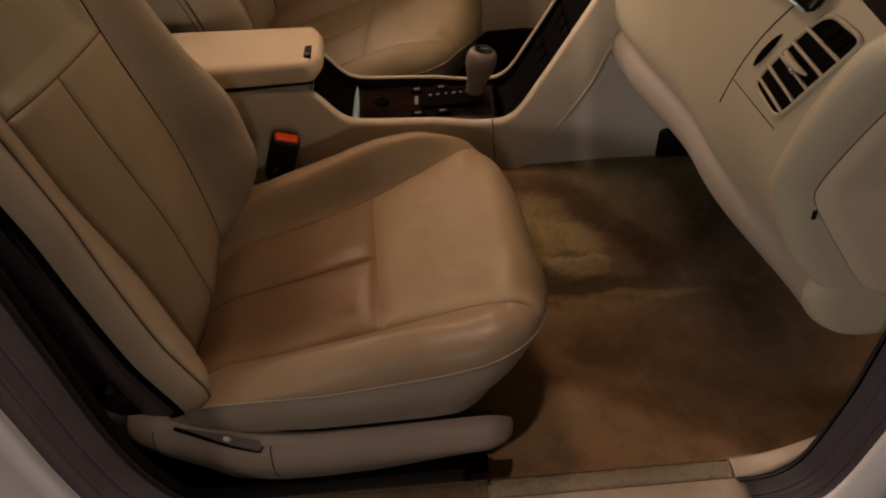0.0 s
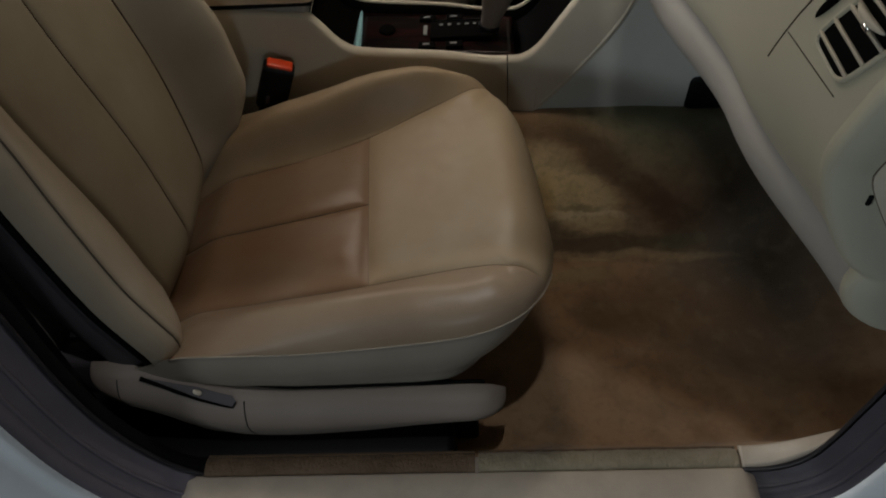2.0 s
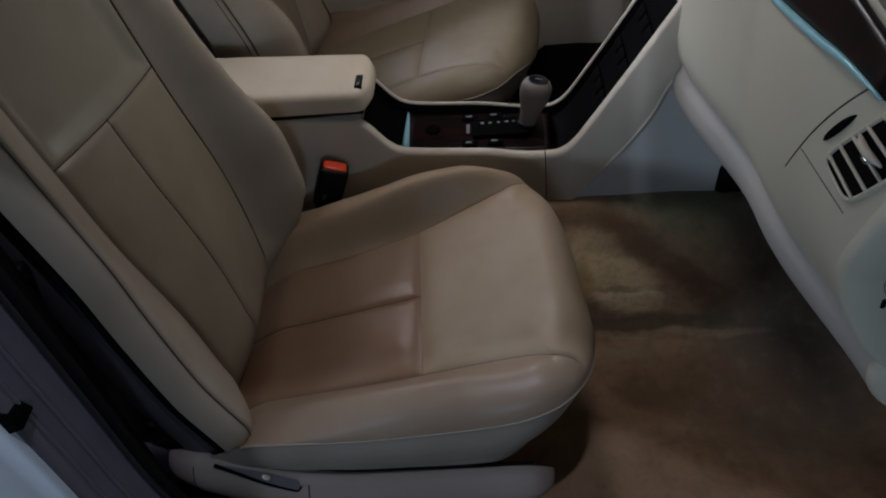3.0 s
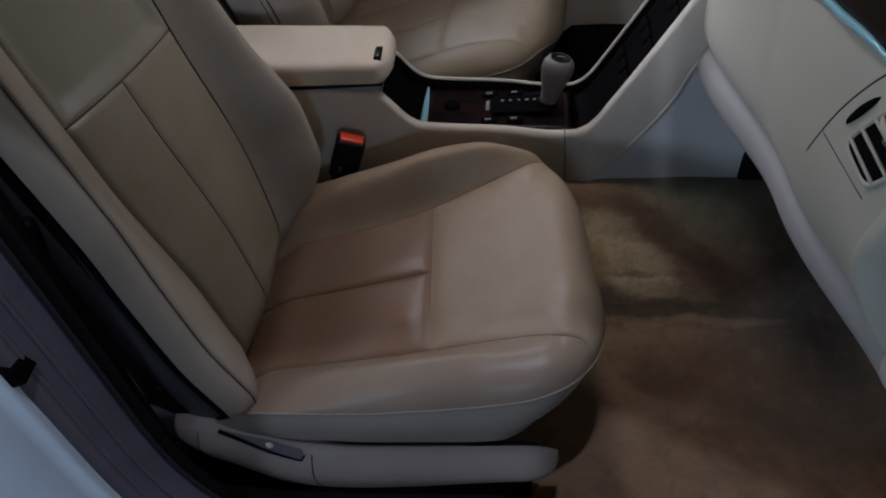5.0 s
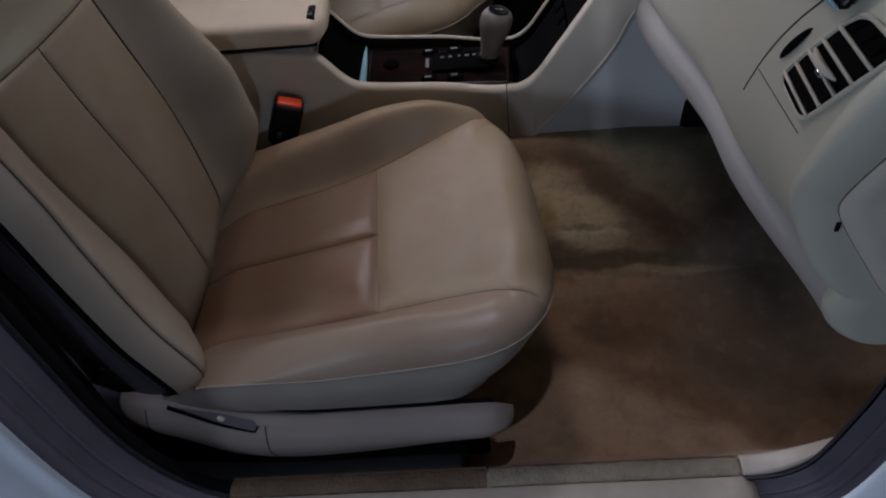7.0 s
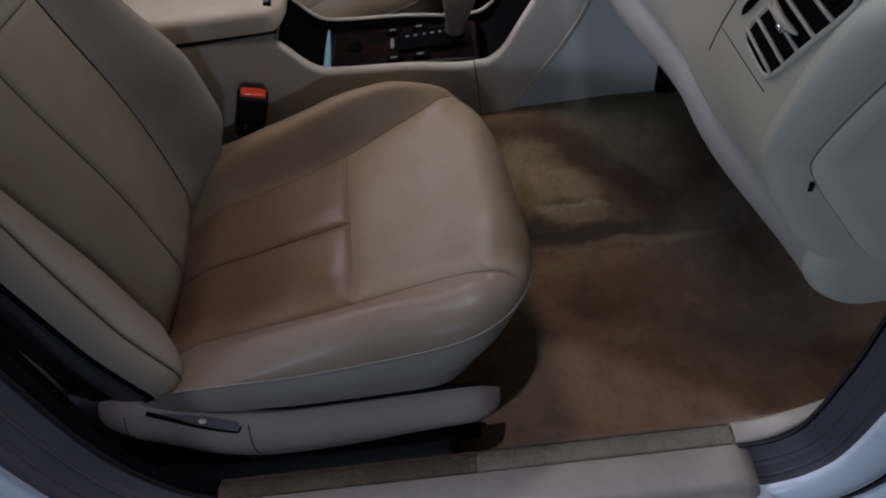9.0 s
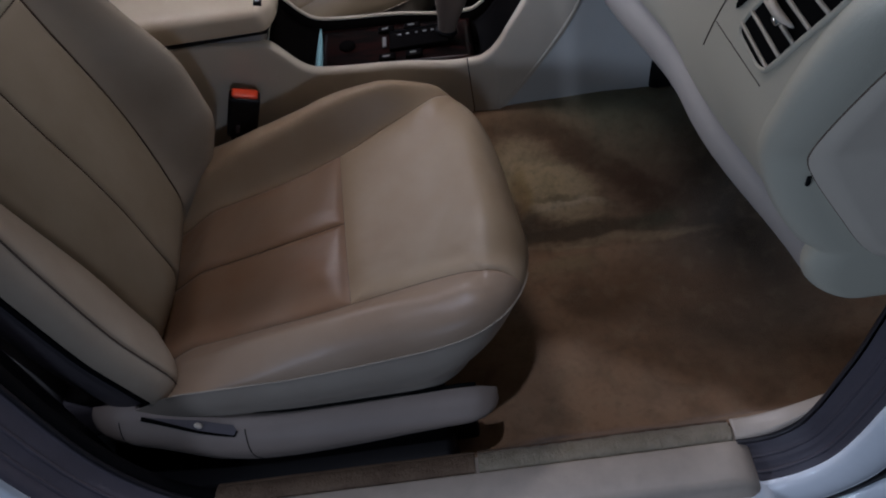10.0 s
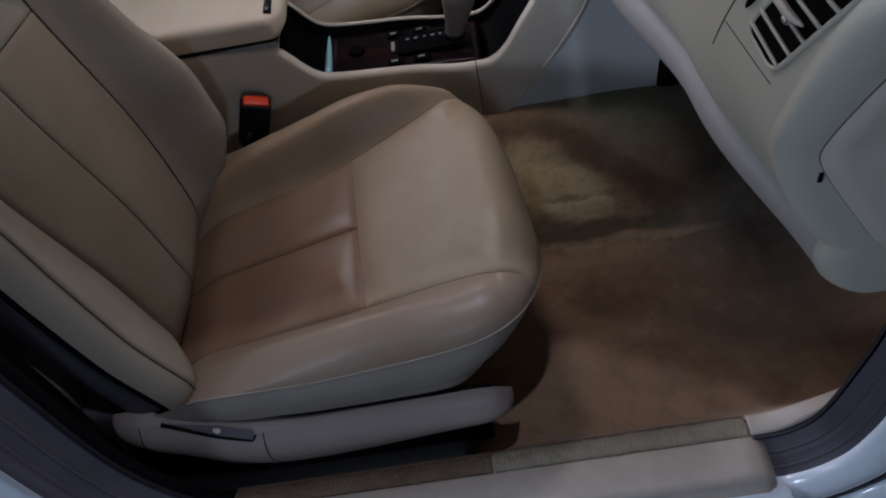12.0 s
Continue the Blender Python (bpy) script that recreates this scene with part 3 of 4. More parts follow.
def cushion_point(a, b, puff=1.32):
    x, d = plan(a, b)
    sign = -1 if b < 0 else 1
    w, s = abs(d), lateral_inset(x, sign)
    z0 = 0.307 - 0.010 * smooth01((-x) / 0.40) + 0.235 * (x + 0.2) - 0.35 * max(0.0, x + 0.10) ** 2
    side_z = ease(x, [(-0.5, 0.272), (-0.28, 0.272), (-0.20, 0.279), (-0.13, 0.288), (-0.05, 0.300), (0.02, 0.307), (0.07, 0.304)])
    edge = side_z - 0.030 * (1 - smooth01((w - 0.02) / 0.17)) * smooth01((x + 0.05) / 0.08)
    crest = (0.50 if b < 0 else puff) * ease(x, [(-0.5, 0.018), (-0.42, 0.034), (-0.32, 0.050), (-0.22, 0.052), (-0.12, 0.036), (-0.05, 0.014), (0.05, 0.0)])
    top = z0 + 0.007 * (1 - min(1.0, w / s) ** 2) - 0.004 + crest * smooth01((w - s) / (0.45 * ((HALF if b < 0 else HALF_FAR) - s)))
    r = max(a, abs(b)) if a > 0 else abs(b)
    r0 = 0.66 + 0.12 * smooth01((abs(b) - a) / 0.3)
    q = max(0.0, min(1.0, (r - r0) / (1 - r0)))
    z = top - (top - edge) * (1 - math.sqrt(1 - q * q))
    if x < -0.41:
        z -= 0.027 * smooth01((-0.41 - x) / 0.09)
    z += 0.020 * smooth01(d / 0.22) * smooth01((x + 0.32) / 0.22)
    return Vector((x, d, z))


def back_half(h):
    """Half width of the backrest at the height h above its foot."""
    return ease(h, [(-0.05, 0.226), (0.06, 0.238), (0.35, 0.240), (0.55, 0.232), (0.70, 0.21)])


def side_half(h, sign):
    if sign < 0:
        return ease(h, [(-0.05, 0.196), (0.06, 0.202), (0.4, 0.203), (0.55, 0.200), (0.70, 0.185)])
    return back_half(h)


def back_inset(h):
    return ease(h, [(-0.05, 0.132), (0.1, 0.151), (0.35, 0.163), (0.7, 0.163)])


def back_point(h, d):
    """Front face of the backrest: h up along it, d sideways."""
    a, s, e = abs(d), back_inset(h) * (0.77 if d < 0 else 1.0), side_half(h, -1 if d < 0 else 1)
    bulge = ease(h, [(-0.05, 0.02), (0.02, 0.050), (0.12, 0.095), (0.20, 0.095), (0.33, 0.068), (0.5, 0.044), (0.7, 0.02)])
    if a <= s:
        n = 0.010 * (1 - (a / s) ** 2) + 0.010 * math.sin(math.pi * smooth01((h + 0.05) / 0.45))
    else:
        t = min(1.0, (a - s) / (e - s))
        base = 0.010 * math.sin(math.pi * smooth01((h + 0.05) / 0.45))
        if d < 0:
            rim = ease(h, [(-0.05, 0.046), (0.03, 0.041), (0.14, 0.030), (0.27, 0.034), (0.375, 0.040), (0.7, 0.030)])
            n = base + (rim - base) * smooth01(t) ** 0.8 + 0.004 * math.sin(math.pi * t)
        elif t < 0.62:
            n = base + bulge * smooth01(t / 0.62) ** 0.9
        else:
            q = (t - 0.62) / 0.38
            n = base + bulge - (bulge * 0.72 + 0.010) * (1 - math.sqrt(max(0.0, 1 - q * q)))
    if h < 0.03:
        n -= 0.045 * ((0.03 - h) / 0.08) ** 2
    ux, uz = -0.163, 0.987
    return (-0.464 + ux * h + uz * n, d, 0.250 + uz * h - ux * n)


def build_seat(name, place, side, label, near, puff, worn):
    """A leather front seat. side: +1 when the door is towards -y. near: with the trim on its door side."""
    root = empty(name, place)
    tagged(root, label, "car seat", group="front seats")

    def flip(p):
        return (p[0], p[1] * side, p[2])

    # cushion panels: each one between two lines a and two seams b
    def cross(w):
        """Where the cross seam lies, w from -1 at the door side to 1."""
        return (-0.186 - 0.009 * w - XB) / LEN_BACK

    def panel(pname, a0, a1, b0, b1, nu, nv, mat, plabel="", tuck=(1, 1, 1, 1)):
        """tuck: whether the rims a0, a1, b0, b1 are drawn in by a seam."""
        def f(u, v):
            a_lo, a_hi = (q(v) if callable(q) else q for q in (a0, a1))
            a = a_lo + (a_hi - a_lo) * u
            lo, hi = b0(a), b1(a)
            b = lo + (hi - lo) * v
            p = cushion_point(a, b, puff)
            rims = [0.20 * abs(a - a_lo) if tuck[0] else 1, 0.20 * abs(a_hi - a) if tuck[1] else 1,
                    HALF * abs(b - lo) if tuck[2] else 1, HALF * abs(hi - b) if tuck[3] else 1]
            rim = min(rims)
            dip = 0.0050 * math.exp(-(rim / 0.0055) ** 1.2)
            edge = min(1.0, (1 - max(a, abs(b))) / 0.08)
            wave = 0.0010 * noise.noise(Vector((p.x * 45, p.y * 45, 4.0))) + 0.0016 * noise.noise(Vector((p.x * 12, p.y * 13, 9.0)))
            return flip((p.x, p.y, p.z - dip * edge + wave * min(1, rim / 0.02) * edge))
        part(pname, sheet(f, spaced(nu, 0.7), spaced(nv, 0.7)), mat, root, plabel)

    near_b, far_b = (lambda a: seam_b(a, -1)), (lambda a: seam_b(a, 1))
    panel("cushion_panel", -1, lambda v: cross(v - 1), near_b, lambda a: 0.0, 44, 32, worn, "worn browned leather seat panel", (0, 1, 1, 1))
    panel("cushion_panel", -1, lambda v: cross(v), lambda a: 0.0, far_b, 44, 32, worn, "worn browned leather seat panel", (0, 1, 1, 1))
    panel("cushion_front_panel", lambda v: cross(2 * v - 1), 1, near_b, far_b, 64, 64, M_LEATHER if near else worn, "", (1, 0, 1, 1))
    panel("cushion_bolster", -1, 1, lambda a: -1.0, near_b, 90, 30, M_BOLSTER, "", (0, 0, 0, 1))
    panel("cushion_bolster", -1, 1, far_b, lambda a: 1.0, 90, 30, M_LEATHER if near else worn, "", (0, 0, 1, 0))

    # edge of the cushion: piping and the skirt below it
    edge = [(-1 + i / 40, -1.0) for i in range(40)] + [(i / 30, -1.0) for i in range(30)]
    edge += [(1.0, -1 + i / 40) for i in range(80)]
    edge += [(1 - i / 30, 1.0) for i in range(30)] + [(-i / 40, 1.0) for i in range(41)]
    line = [cushion_point(a, b, puff) for a, b in edge]
    for sign in (-1, 1):
        run = [Vector(flip((q.x, q.y + sign * 0.001, q.z - 0.001))) for q, (a, b) in zip(line, edge) if q.y * sign > 0.12 and q.x > -0.44]
        part("piping", tube(run, 0.0012, 6), M_PIPING, root, "pale leather piping")

    def skirt(u, v):
        q = line[int(u)]
        low = ease(q.x, [(-0.5, 0.150), (-0.28, 0.158), (-0.09, 0.168), (0.0, 0.180), (0.07, 0.186)])
        x = q.x - 0.27 * max(0.0, q.x + 0.20) * v
        bulge = 0.008 * math.sin(math.pi * min(1.0, v * 1.25)) if v < 0.8 else 0.0
        k = 1 - 0.055 * v + bulge / 0.22
        return (x + bulge * 0.5, side * q.y * k, q.z + (low - q.z) * v)
    part("cushion_skirt", sheet(skirt, list(range(len(edge))), spaced(16, 0.3)), M_SKIRT, root, "leather skirt, greyed for the cool light on it")

    # seams
    def seam(points, r=0.0007, mat=M_THREAD):
        part("seam", tube([Vector(flip(p)) for p in points], r, 5), mat, root, "stitched seam")

    def sunk(p, by=0.0046):
        return (p[0], p[1], p[2] - by)
    for bs in (near_b, far_b):
        seam([sunk(cushion_point(a, bs(a), puff)) for a in [-0.98 + 1.80 * i / 60 for i in range(61)]], 0.0006, M_SEAM)
    across = [(cross(k / 15 - 1), k / 30) for k in range(31)]
    seam([sunk(cushion_point(a, near_b(a) + (far_b(a) - near_b(a)) * v, puff), 0.0052) for a, v in across], 0.0005, M_SEAM)
    seam([sunk(cushion_point(-0.98 + (cross(0) + 0.98) * k / 30, 0.0, puff)) for k in range(31)])

    # backrest panels
    H1 = 0.425

    def back_patch(pname, h0, h1, fa, fb, nu, nv, mat, lean=True, plabel="", sink=0.0):
        def f(u, v):
            h = h0 + (h1 - h0) * u
            a, b = fa(h), fb(h)
            d = a + (b - a) * v
            if lean:
                h -= 0.18 * d * smooth01(h / 0.35)
            rim = min(min(v, 1 - v) * abs(b - a), min(u + (1 if h0 < 0 else 0), 1 - u + (1 if h1 > 0.6 else 0)) * (h1 - h0))
            p = Vector(back_point(h, d))
            k = -0.0045 * math.exp(-(rim / 0.0035) ** 1.3) + 0.0022 * noise.noise(Vector((h * 12, d * 12, 5.0))) * min(1, rim / 0.02) - sink * smooth01(rim / 0.03)
            return flip(p + Vector((0.987, 0, 0.163)) * k)
        part(pname, sheet(f, spaced(nu, 0.6), spaced(nv, 0.6)), mat, root, plabel)
    bi = back_inset
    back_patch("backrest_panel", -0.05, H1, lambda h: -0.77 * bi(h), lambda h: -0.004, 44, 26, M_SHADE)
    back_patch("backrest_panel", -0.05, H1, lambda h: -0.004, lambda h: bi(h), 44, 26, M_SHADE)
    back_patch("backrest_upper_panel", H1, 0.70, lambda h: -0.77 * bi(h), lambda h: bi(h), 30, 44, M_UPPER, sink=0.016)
    back_patch("backrest_bolster", -0.05, 0.70, lambda h: -side_half(h, -1), lambda h: -0.77 * bi(h), 70, 26, M_BACK, False)
    back_patch("backrest_bolster", -0.05, 0.70, lambda h: bi(h), lambda h: back_half(h), 70, 26, M_BACK, False)
    for k in (1,):
        seam([Vector(back_point(h, k * bi(h))) + Vector((-0.0018, 0, 0)) for h in [-0.04 + 0.74 * i / 50 for i in range(51)]], 0.0014)
    seam([Vector(back_point(h, -0.004)) + Vector((-0.0035, 0, 0)) for h in [-0.04 + (H1 + 0.04) * k / 30 for k in range(31)]])
    seam([Vector(back_point(H1 - 0.18 * d, d)) + Vector((-0.0035, 0, 0)) for d in [bi(H1) * (-0.77 + 1.77 * k / 30) for k in range(31)]], 0.0010)
    # sides, piping and back shell
    for sign in (-1, 1):
        def flank(u, v):
            h = -0.05 + 0.75 * u
            p = Vector(back_point(h, sign * side_half(h, sign)))
            depth = 0.029 if sign < 0 else 0.080
            wide = 0.030 * v + 0.006 * math.sin(math.pi * v) if sign < 0 else 0.010 * math.sin(math.pi * v) - 0.016 * v
            foot = 0.5 + 0.5 * smooth01((h + 0.05) / 0.07)
            return flip((p.x - depth * v ** 1.3, p.y + sign * wide * foot, p.z - 0.163 * depth * v))
        part("backrest_side", sheet(flank, spaced(40), spaced(10, 0.3)), M_BACK, root)
        hs = [-0.045 + 0.745 * k / 50 for k in range(51)]
        part("piping", tube([Vector(flip(Vector(back_point(h, sign * side_half(h, sign))) + Vector((0.0, sign * 0.001, 0)))) for h in hs], 0.0013, 6), M_THREAD, root, "dark piping")
        part("piping", tube([Vector(flip(Vector(back_point(h, sign * side_half(h, sign))) + Vector((-0.011, sign * 0.003, 0)))) for h in hs], 0.0008, 6), M_THREAD, root, "double stitched seam")

    for sign in (-1, 1):
        def shell_side(u, v):
            h = -0.06 + 0.76 * u
            p = Vector(back_point(h, sign * side_half(h, sign)))
            return flip((p.x - (0.050 if sign < 0 else 0.090) - 0.042 * v, p.y + sign * ((0.018 if sign < 0 else -0.006) + 0.004 * math.sin(math.pi * v)), p.z - 0.014 - 0.008 * v))
        part("shell_side", slab_sheet(shell_side, spaced(30), spaced(6, 0.3), (0, -sign * side * 0.02, 0)), M_PLASTIC_SIDE, root, "dull mauve-grey plastic seat back edge")

    def shell(u, v):
        h, d = -0.05 + 0.75 * u, (2 * v - 1)
        p = Vector(back_point(h, d * back_half(h)))
        e = back_half(h) - 0.016
        q = Vector(back_point(h, back_half(h)))
        return flip((q.x - 0.125 - 0.01 * (1 - d * d), d * e, q.z - 0.012))
    part("back_shell", sheet(shell, spaced(16), spaced(14)), M_PLASTIC_GREY, root, "hard plastic seat back shell")
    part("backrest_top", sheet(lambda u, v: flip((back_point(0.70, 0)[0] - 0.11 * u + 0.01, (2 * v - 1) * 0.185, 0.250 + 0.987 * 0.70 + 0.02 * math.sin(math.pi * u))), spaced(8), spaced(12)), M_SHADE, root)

    # cushion pan and rails
    part("seat_pan", rounded_box(-0.47, -0.08, -0.195, 0.195, 0.085, 0.215, 0.02), M_BLACK, root, "black seat pan and motors")
    for sign in (-1, 1):
        part("seat_rail", rounded_box(-0.52, -0.060, sign * 0.19 - 0.018, sign * 0.19 + 0.018, 0.012, 0.075, 0.006), M_BLACK, root, "black steel seat rail")
        part("rail_foot", rounded_box(-0.10, -0.042, sign * 0.19 - 0.02, sign * 0.19 + 0.02, -0.005, 0.085, 0.006), M_BLACK, root)

    # moulded side trim
    TX0, TX1 = -0.548, -0.002

    def trim_at(x, v, proud=0.0):
        top = ease(x, [(-0.55, 0.262), (-0.5, 0.252), (-0.46, 0.234), (-0.42, 0.212), (-0.36, 0.184), (-0.28, 0.172), (-0.1, 0.175), (-0.03, 0.176), (0.0, 0.170)])
        bot = ease(x, [(-0.55, 0.190), (-0.5, 0.128), (-0.47, 0.098), (-0.42, 0.048), (-0.34, 0.034), (-0.22, 0.048), (-0.08, 0.082), (-0.03, 0.094), (0.0, 0.112)])
        u = (x - TX0) / (TX1 - TX0)
        end = math.sqrt(max(0.0, 1 - max(0.0, (u - 0.91) / 0.09) ** 2)) * math.sqrt(max(0.0, 1 - max(0.0, (0.10 - u) / 0.10) ** 2))
        ang = math.pi * (v - 0.5)
        ridge = ease(v, [(0.0, 0.0), (0.2, 0.012), (0.48, 0.036), (0.60, 0.045), (0.66, 0.046), (0.72, 0.043), (0.90, 0.024), (1.0, 0.006)])
        out = ridge * (0.25 + 0.75 * end)
        mid, half = (top + bot) / 2, (top - bot) / 2 * (0.55 + 0.45 * end)
        return (x, side * (-0.212 - out - proud * math.cos(ang)), mid + half * math.sin(ang) + proud * math.sin(ang))

    def trim():
        ob = part("side_trim", sheet(lambda u, v: trim_at(TX0 + (TX1 - TX0) * u, v), spaced(80, 0.6), spaced(26, 0.2)), M_TRIM, root, "moulded beige plastic seat side trim")

        def slot(u, v):
            x = -0.478 + 0.112 * u
            w = min(1.0, 0.10 + 1.5 * u) * math.sqrt(max(0.0, 1 - max(0.0, (u - 0.95) / 0.05) ** 2))
            mid, half = 0.900 - 0.035 * u, 0.050 * w
            return trim_at(x, mid + half * (2 * v - 1), 0.0012)
        part("switch_recess", sheet(slot, spaced(24), spaced(6)), M_PLASTIC_SIDE, ob, "dark mauve switch recess")
        part("recess_edge", tube([Vector(slot(k / 24, 0.0)) for k in range(25)], lambda t: 0.0032 - 0.0018 * t, 6), M_VOID, ob, "black lower edge of the recess")
        q = Vector(trim_at(-0.412, 0.885, 0.003))
        lev = bmesh.new()
        bmesh.ops.create_uvsphere(lev, u_segments=14, v_segments=8, radius=1, matrix=Matrix.Translation(q) @ Matrix.Rotation(radians(40), 4, "Y") @ Matrix.Diagonal((0.0065, 0.004, 0.0035, 1)))
        part("seat_switch", lev, M_PLASTIC, ob, "small beige seat switch")
        gap = [Vector((x, side * -0.2150, trim_at(x, 1.0)[2] + 0.0015)) for x in [-0.42 + 0.39 * k / 40 for k in range(41)]]
        part("trim_gap", tube(gap, 0.0030, 6), M_VOID, ob, "dark gap above the trim")
        part("trim_joint", tube([Vector(trim_at(-0.505, 0.35 + 0.50 * k / 12, 0.0)) for k in range(13)], 0.0008, 5), M_BLACK, ob)
        part("trim_joint", tube([Vector(trim_at(-0.356, 0.45 + 0.43 * k / 12, 0.0)) for k in range(13)], 0.0009, 5), M_BLACK, ob)
        hinge = rounded_box(-0.66, -0.50, side * -0.212, side * -0.165, 0.150, 0.250, 0.022, 4)
        part("hinge_cover", hinge, M_PLASTIC_SIDE, root, "dark plastic backrest hinge cover")
    if near:
        trim()
    return root


M_PLASTIC_SIDE = material("mauve_grey_plastic", (0.075, 0.066, 0.075), 0.55, grain=0.3, grain_scale=700, patch=0.4, patch_scale=7)
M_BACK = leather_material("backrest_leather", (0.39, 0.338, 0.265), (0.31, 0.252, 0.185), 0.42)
M_BOLSTER = leather_material("browned_bolster_leather", (0.30, 0.225, 0.16), (0.23, 0.155, 0.10), 0.36)
M_TRIM = material("seat_trim_plastic", (0.205, 0.168, 0.142), 0.48, grain=0.25, grain_scale=800, patch=0.4, patch_scale=7)
SEAT_X = -0.015
seat = build_seat("passenger_seat", (SEAT_X, 0.340, 0.0), 1, "worn beige leather car seat with piping and a browned cushion", True, 1.32, M_WORN)
driver = build_seat("driver_seat", (SEAT_X - 0.025, 2 * YC - 0.325, 0.0), -1, "beige leather driver's seat beyond the centre console", False, 0.35, M_DRIVER)


# ---- buckle and belt ----
def build_buckle():
    root = empty("seat_belt_buckle", (-0.342 + SEAT_X, 0.602, 0.352))
    root.rotation_euler = (radians(4), radians(22), radians(6))
    root.scale = (1.1, 1.1, 1.1)
    tagged(root, "black seat belt buckle with a red release button", "buckle")
    part("buckle_housing", rounded_box(-0.0225, 0.0225, -0.013, 0.013, -0.074, 0.004, 0.005), M_BLACK, root)
    part("release_button", rounded_box(-0.0185, 0.0185, -0.0085, 0.0100, 0.001, 0.0085, 0.003), M_RED, root, "red release button")
    part("buckle_stalk", rounded_box(-0.016, 0.016, -0.006, 0.006, -0.22, -0.066, 0.003), M_BLACK, root)
    part("warning_tag", rounded_box(-0.010, -0.004, -0.0138, -0.0124, -0.062, -0.046, 0.0004), M_PLASTIC_SIDE, root, "small grey tag")


build_buckle()


def build_belt():
    root = empty("seat_belt", (0, 0, 0))
    tagged(root, "black strap filling the dark gap between the seat and its shell", "seat belt")
    line = []
    for k in range(31):
        h = 0.70 - 0.72 * k / 30
        p = back_point(h, -side_half(h, -1))
        line.append(Vector((SEAT_X + p[0] - 0.040, 0.340 + p[1] - 0.022, p[2] - 0.013)))
    line += smooth_line([tuple(line[-1]), (-0.545, 0.118, 0.16), (-0.545, 0.12, 0.02)], 6)[1:]
    # Strap laid between flank and shell; stands in for the dark gap there.
    part("strap", tube(line, 0.0060, 8, 0.8), M_WEB, root)
    g = part("strap_guide", tube(smooth_line([(-0.665, 0.085, 0.660), (-0.635, 0.090, 0.660), (-0.600, 0.100, 0.655), (-0.575, 0.106, 0.648)], 6), lambda t: 0.010 - 0.003 * t, 10), M_BLACK, root, "black plastic belt guide")
    part("guide_button", rounded_box(-0.592, -0.562, 0.096, 0.114, 0.636, 0.660, 0.006), M_BLACK, root)


build_belt()


# ---- centre console ----
# Bright trim whose bluish reflection is painted as its base colour.
M_STRIP_BLUE = material("chrome_strip_blue_reflection", (0.36, 0.66, 0.74), 0.3, metal=0.2, patch=0.3, patch_scale=20)
M_STACK = material("black_lacquer", (0.0025, 0.002, 0.002), 0.7, spec=0.03)
Y0, Y1 = 0.630, 0.772       # near and far side of the console


def console_top(x):
    return ease(x, [(-0.75, 0.440), (-0.46, 0.440), (-0.32, 0.428), (-0.300, 0.424), (-0.287, 0.410), (-0.262, 0.376), (-0.245, 0.362), (-0.225, 0.356),
                    (-0.1, 0.343), (0.0, 0.328), (0.022, 0.328), (0.042, 0.336), (0.060, 0.354), (0.080, 0.384), (0.11, 0.430), (0.20, 0.575), (0.30, 0.74)])


def crease(x):
    """Height of the crease between the console's side and the kick panel."""
    return ease(x, [(0.05, 0.222), (0.118, 0.302), (0.183, 0.398), (0.205, 0.45), (0.24, 0.50), (0.40, 0.56)])


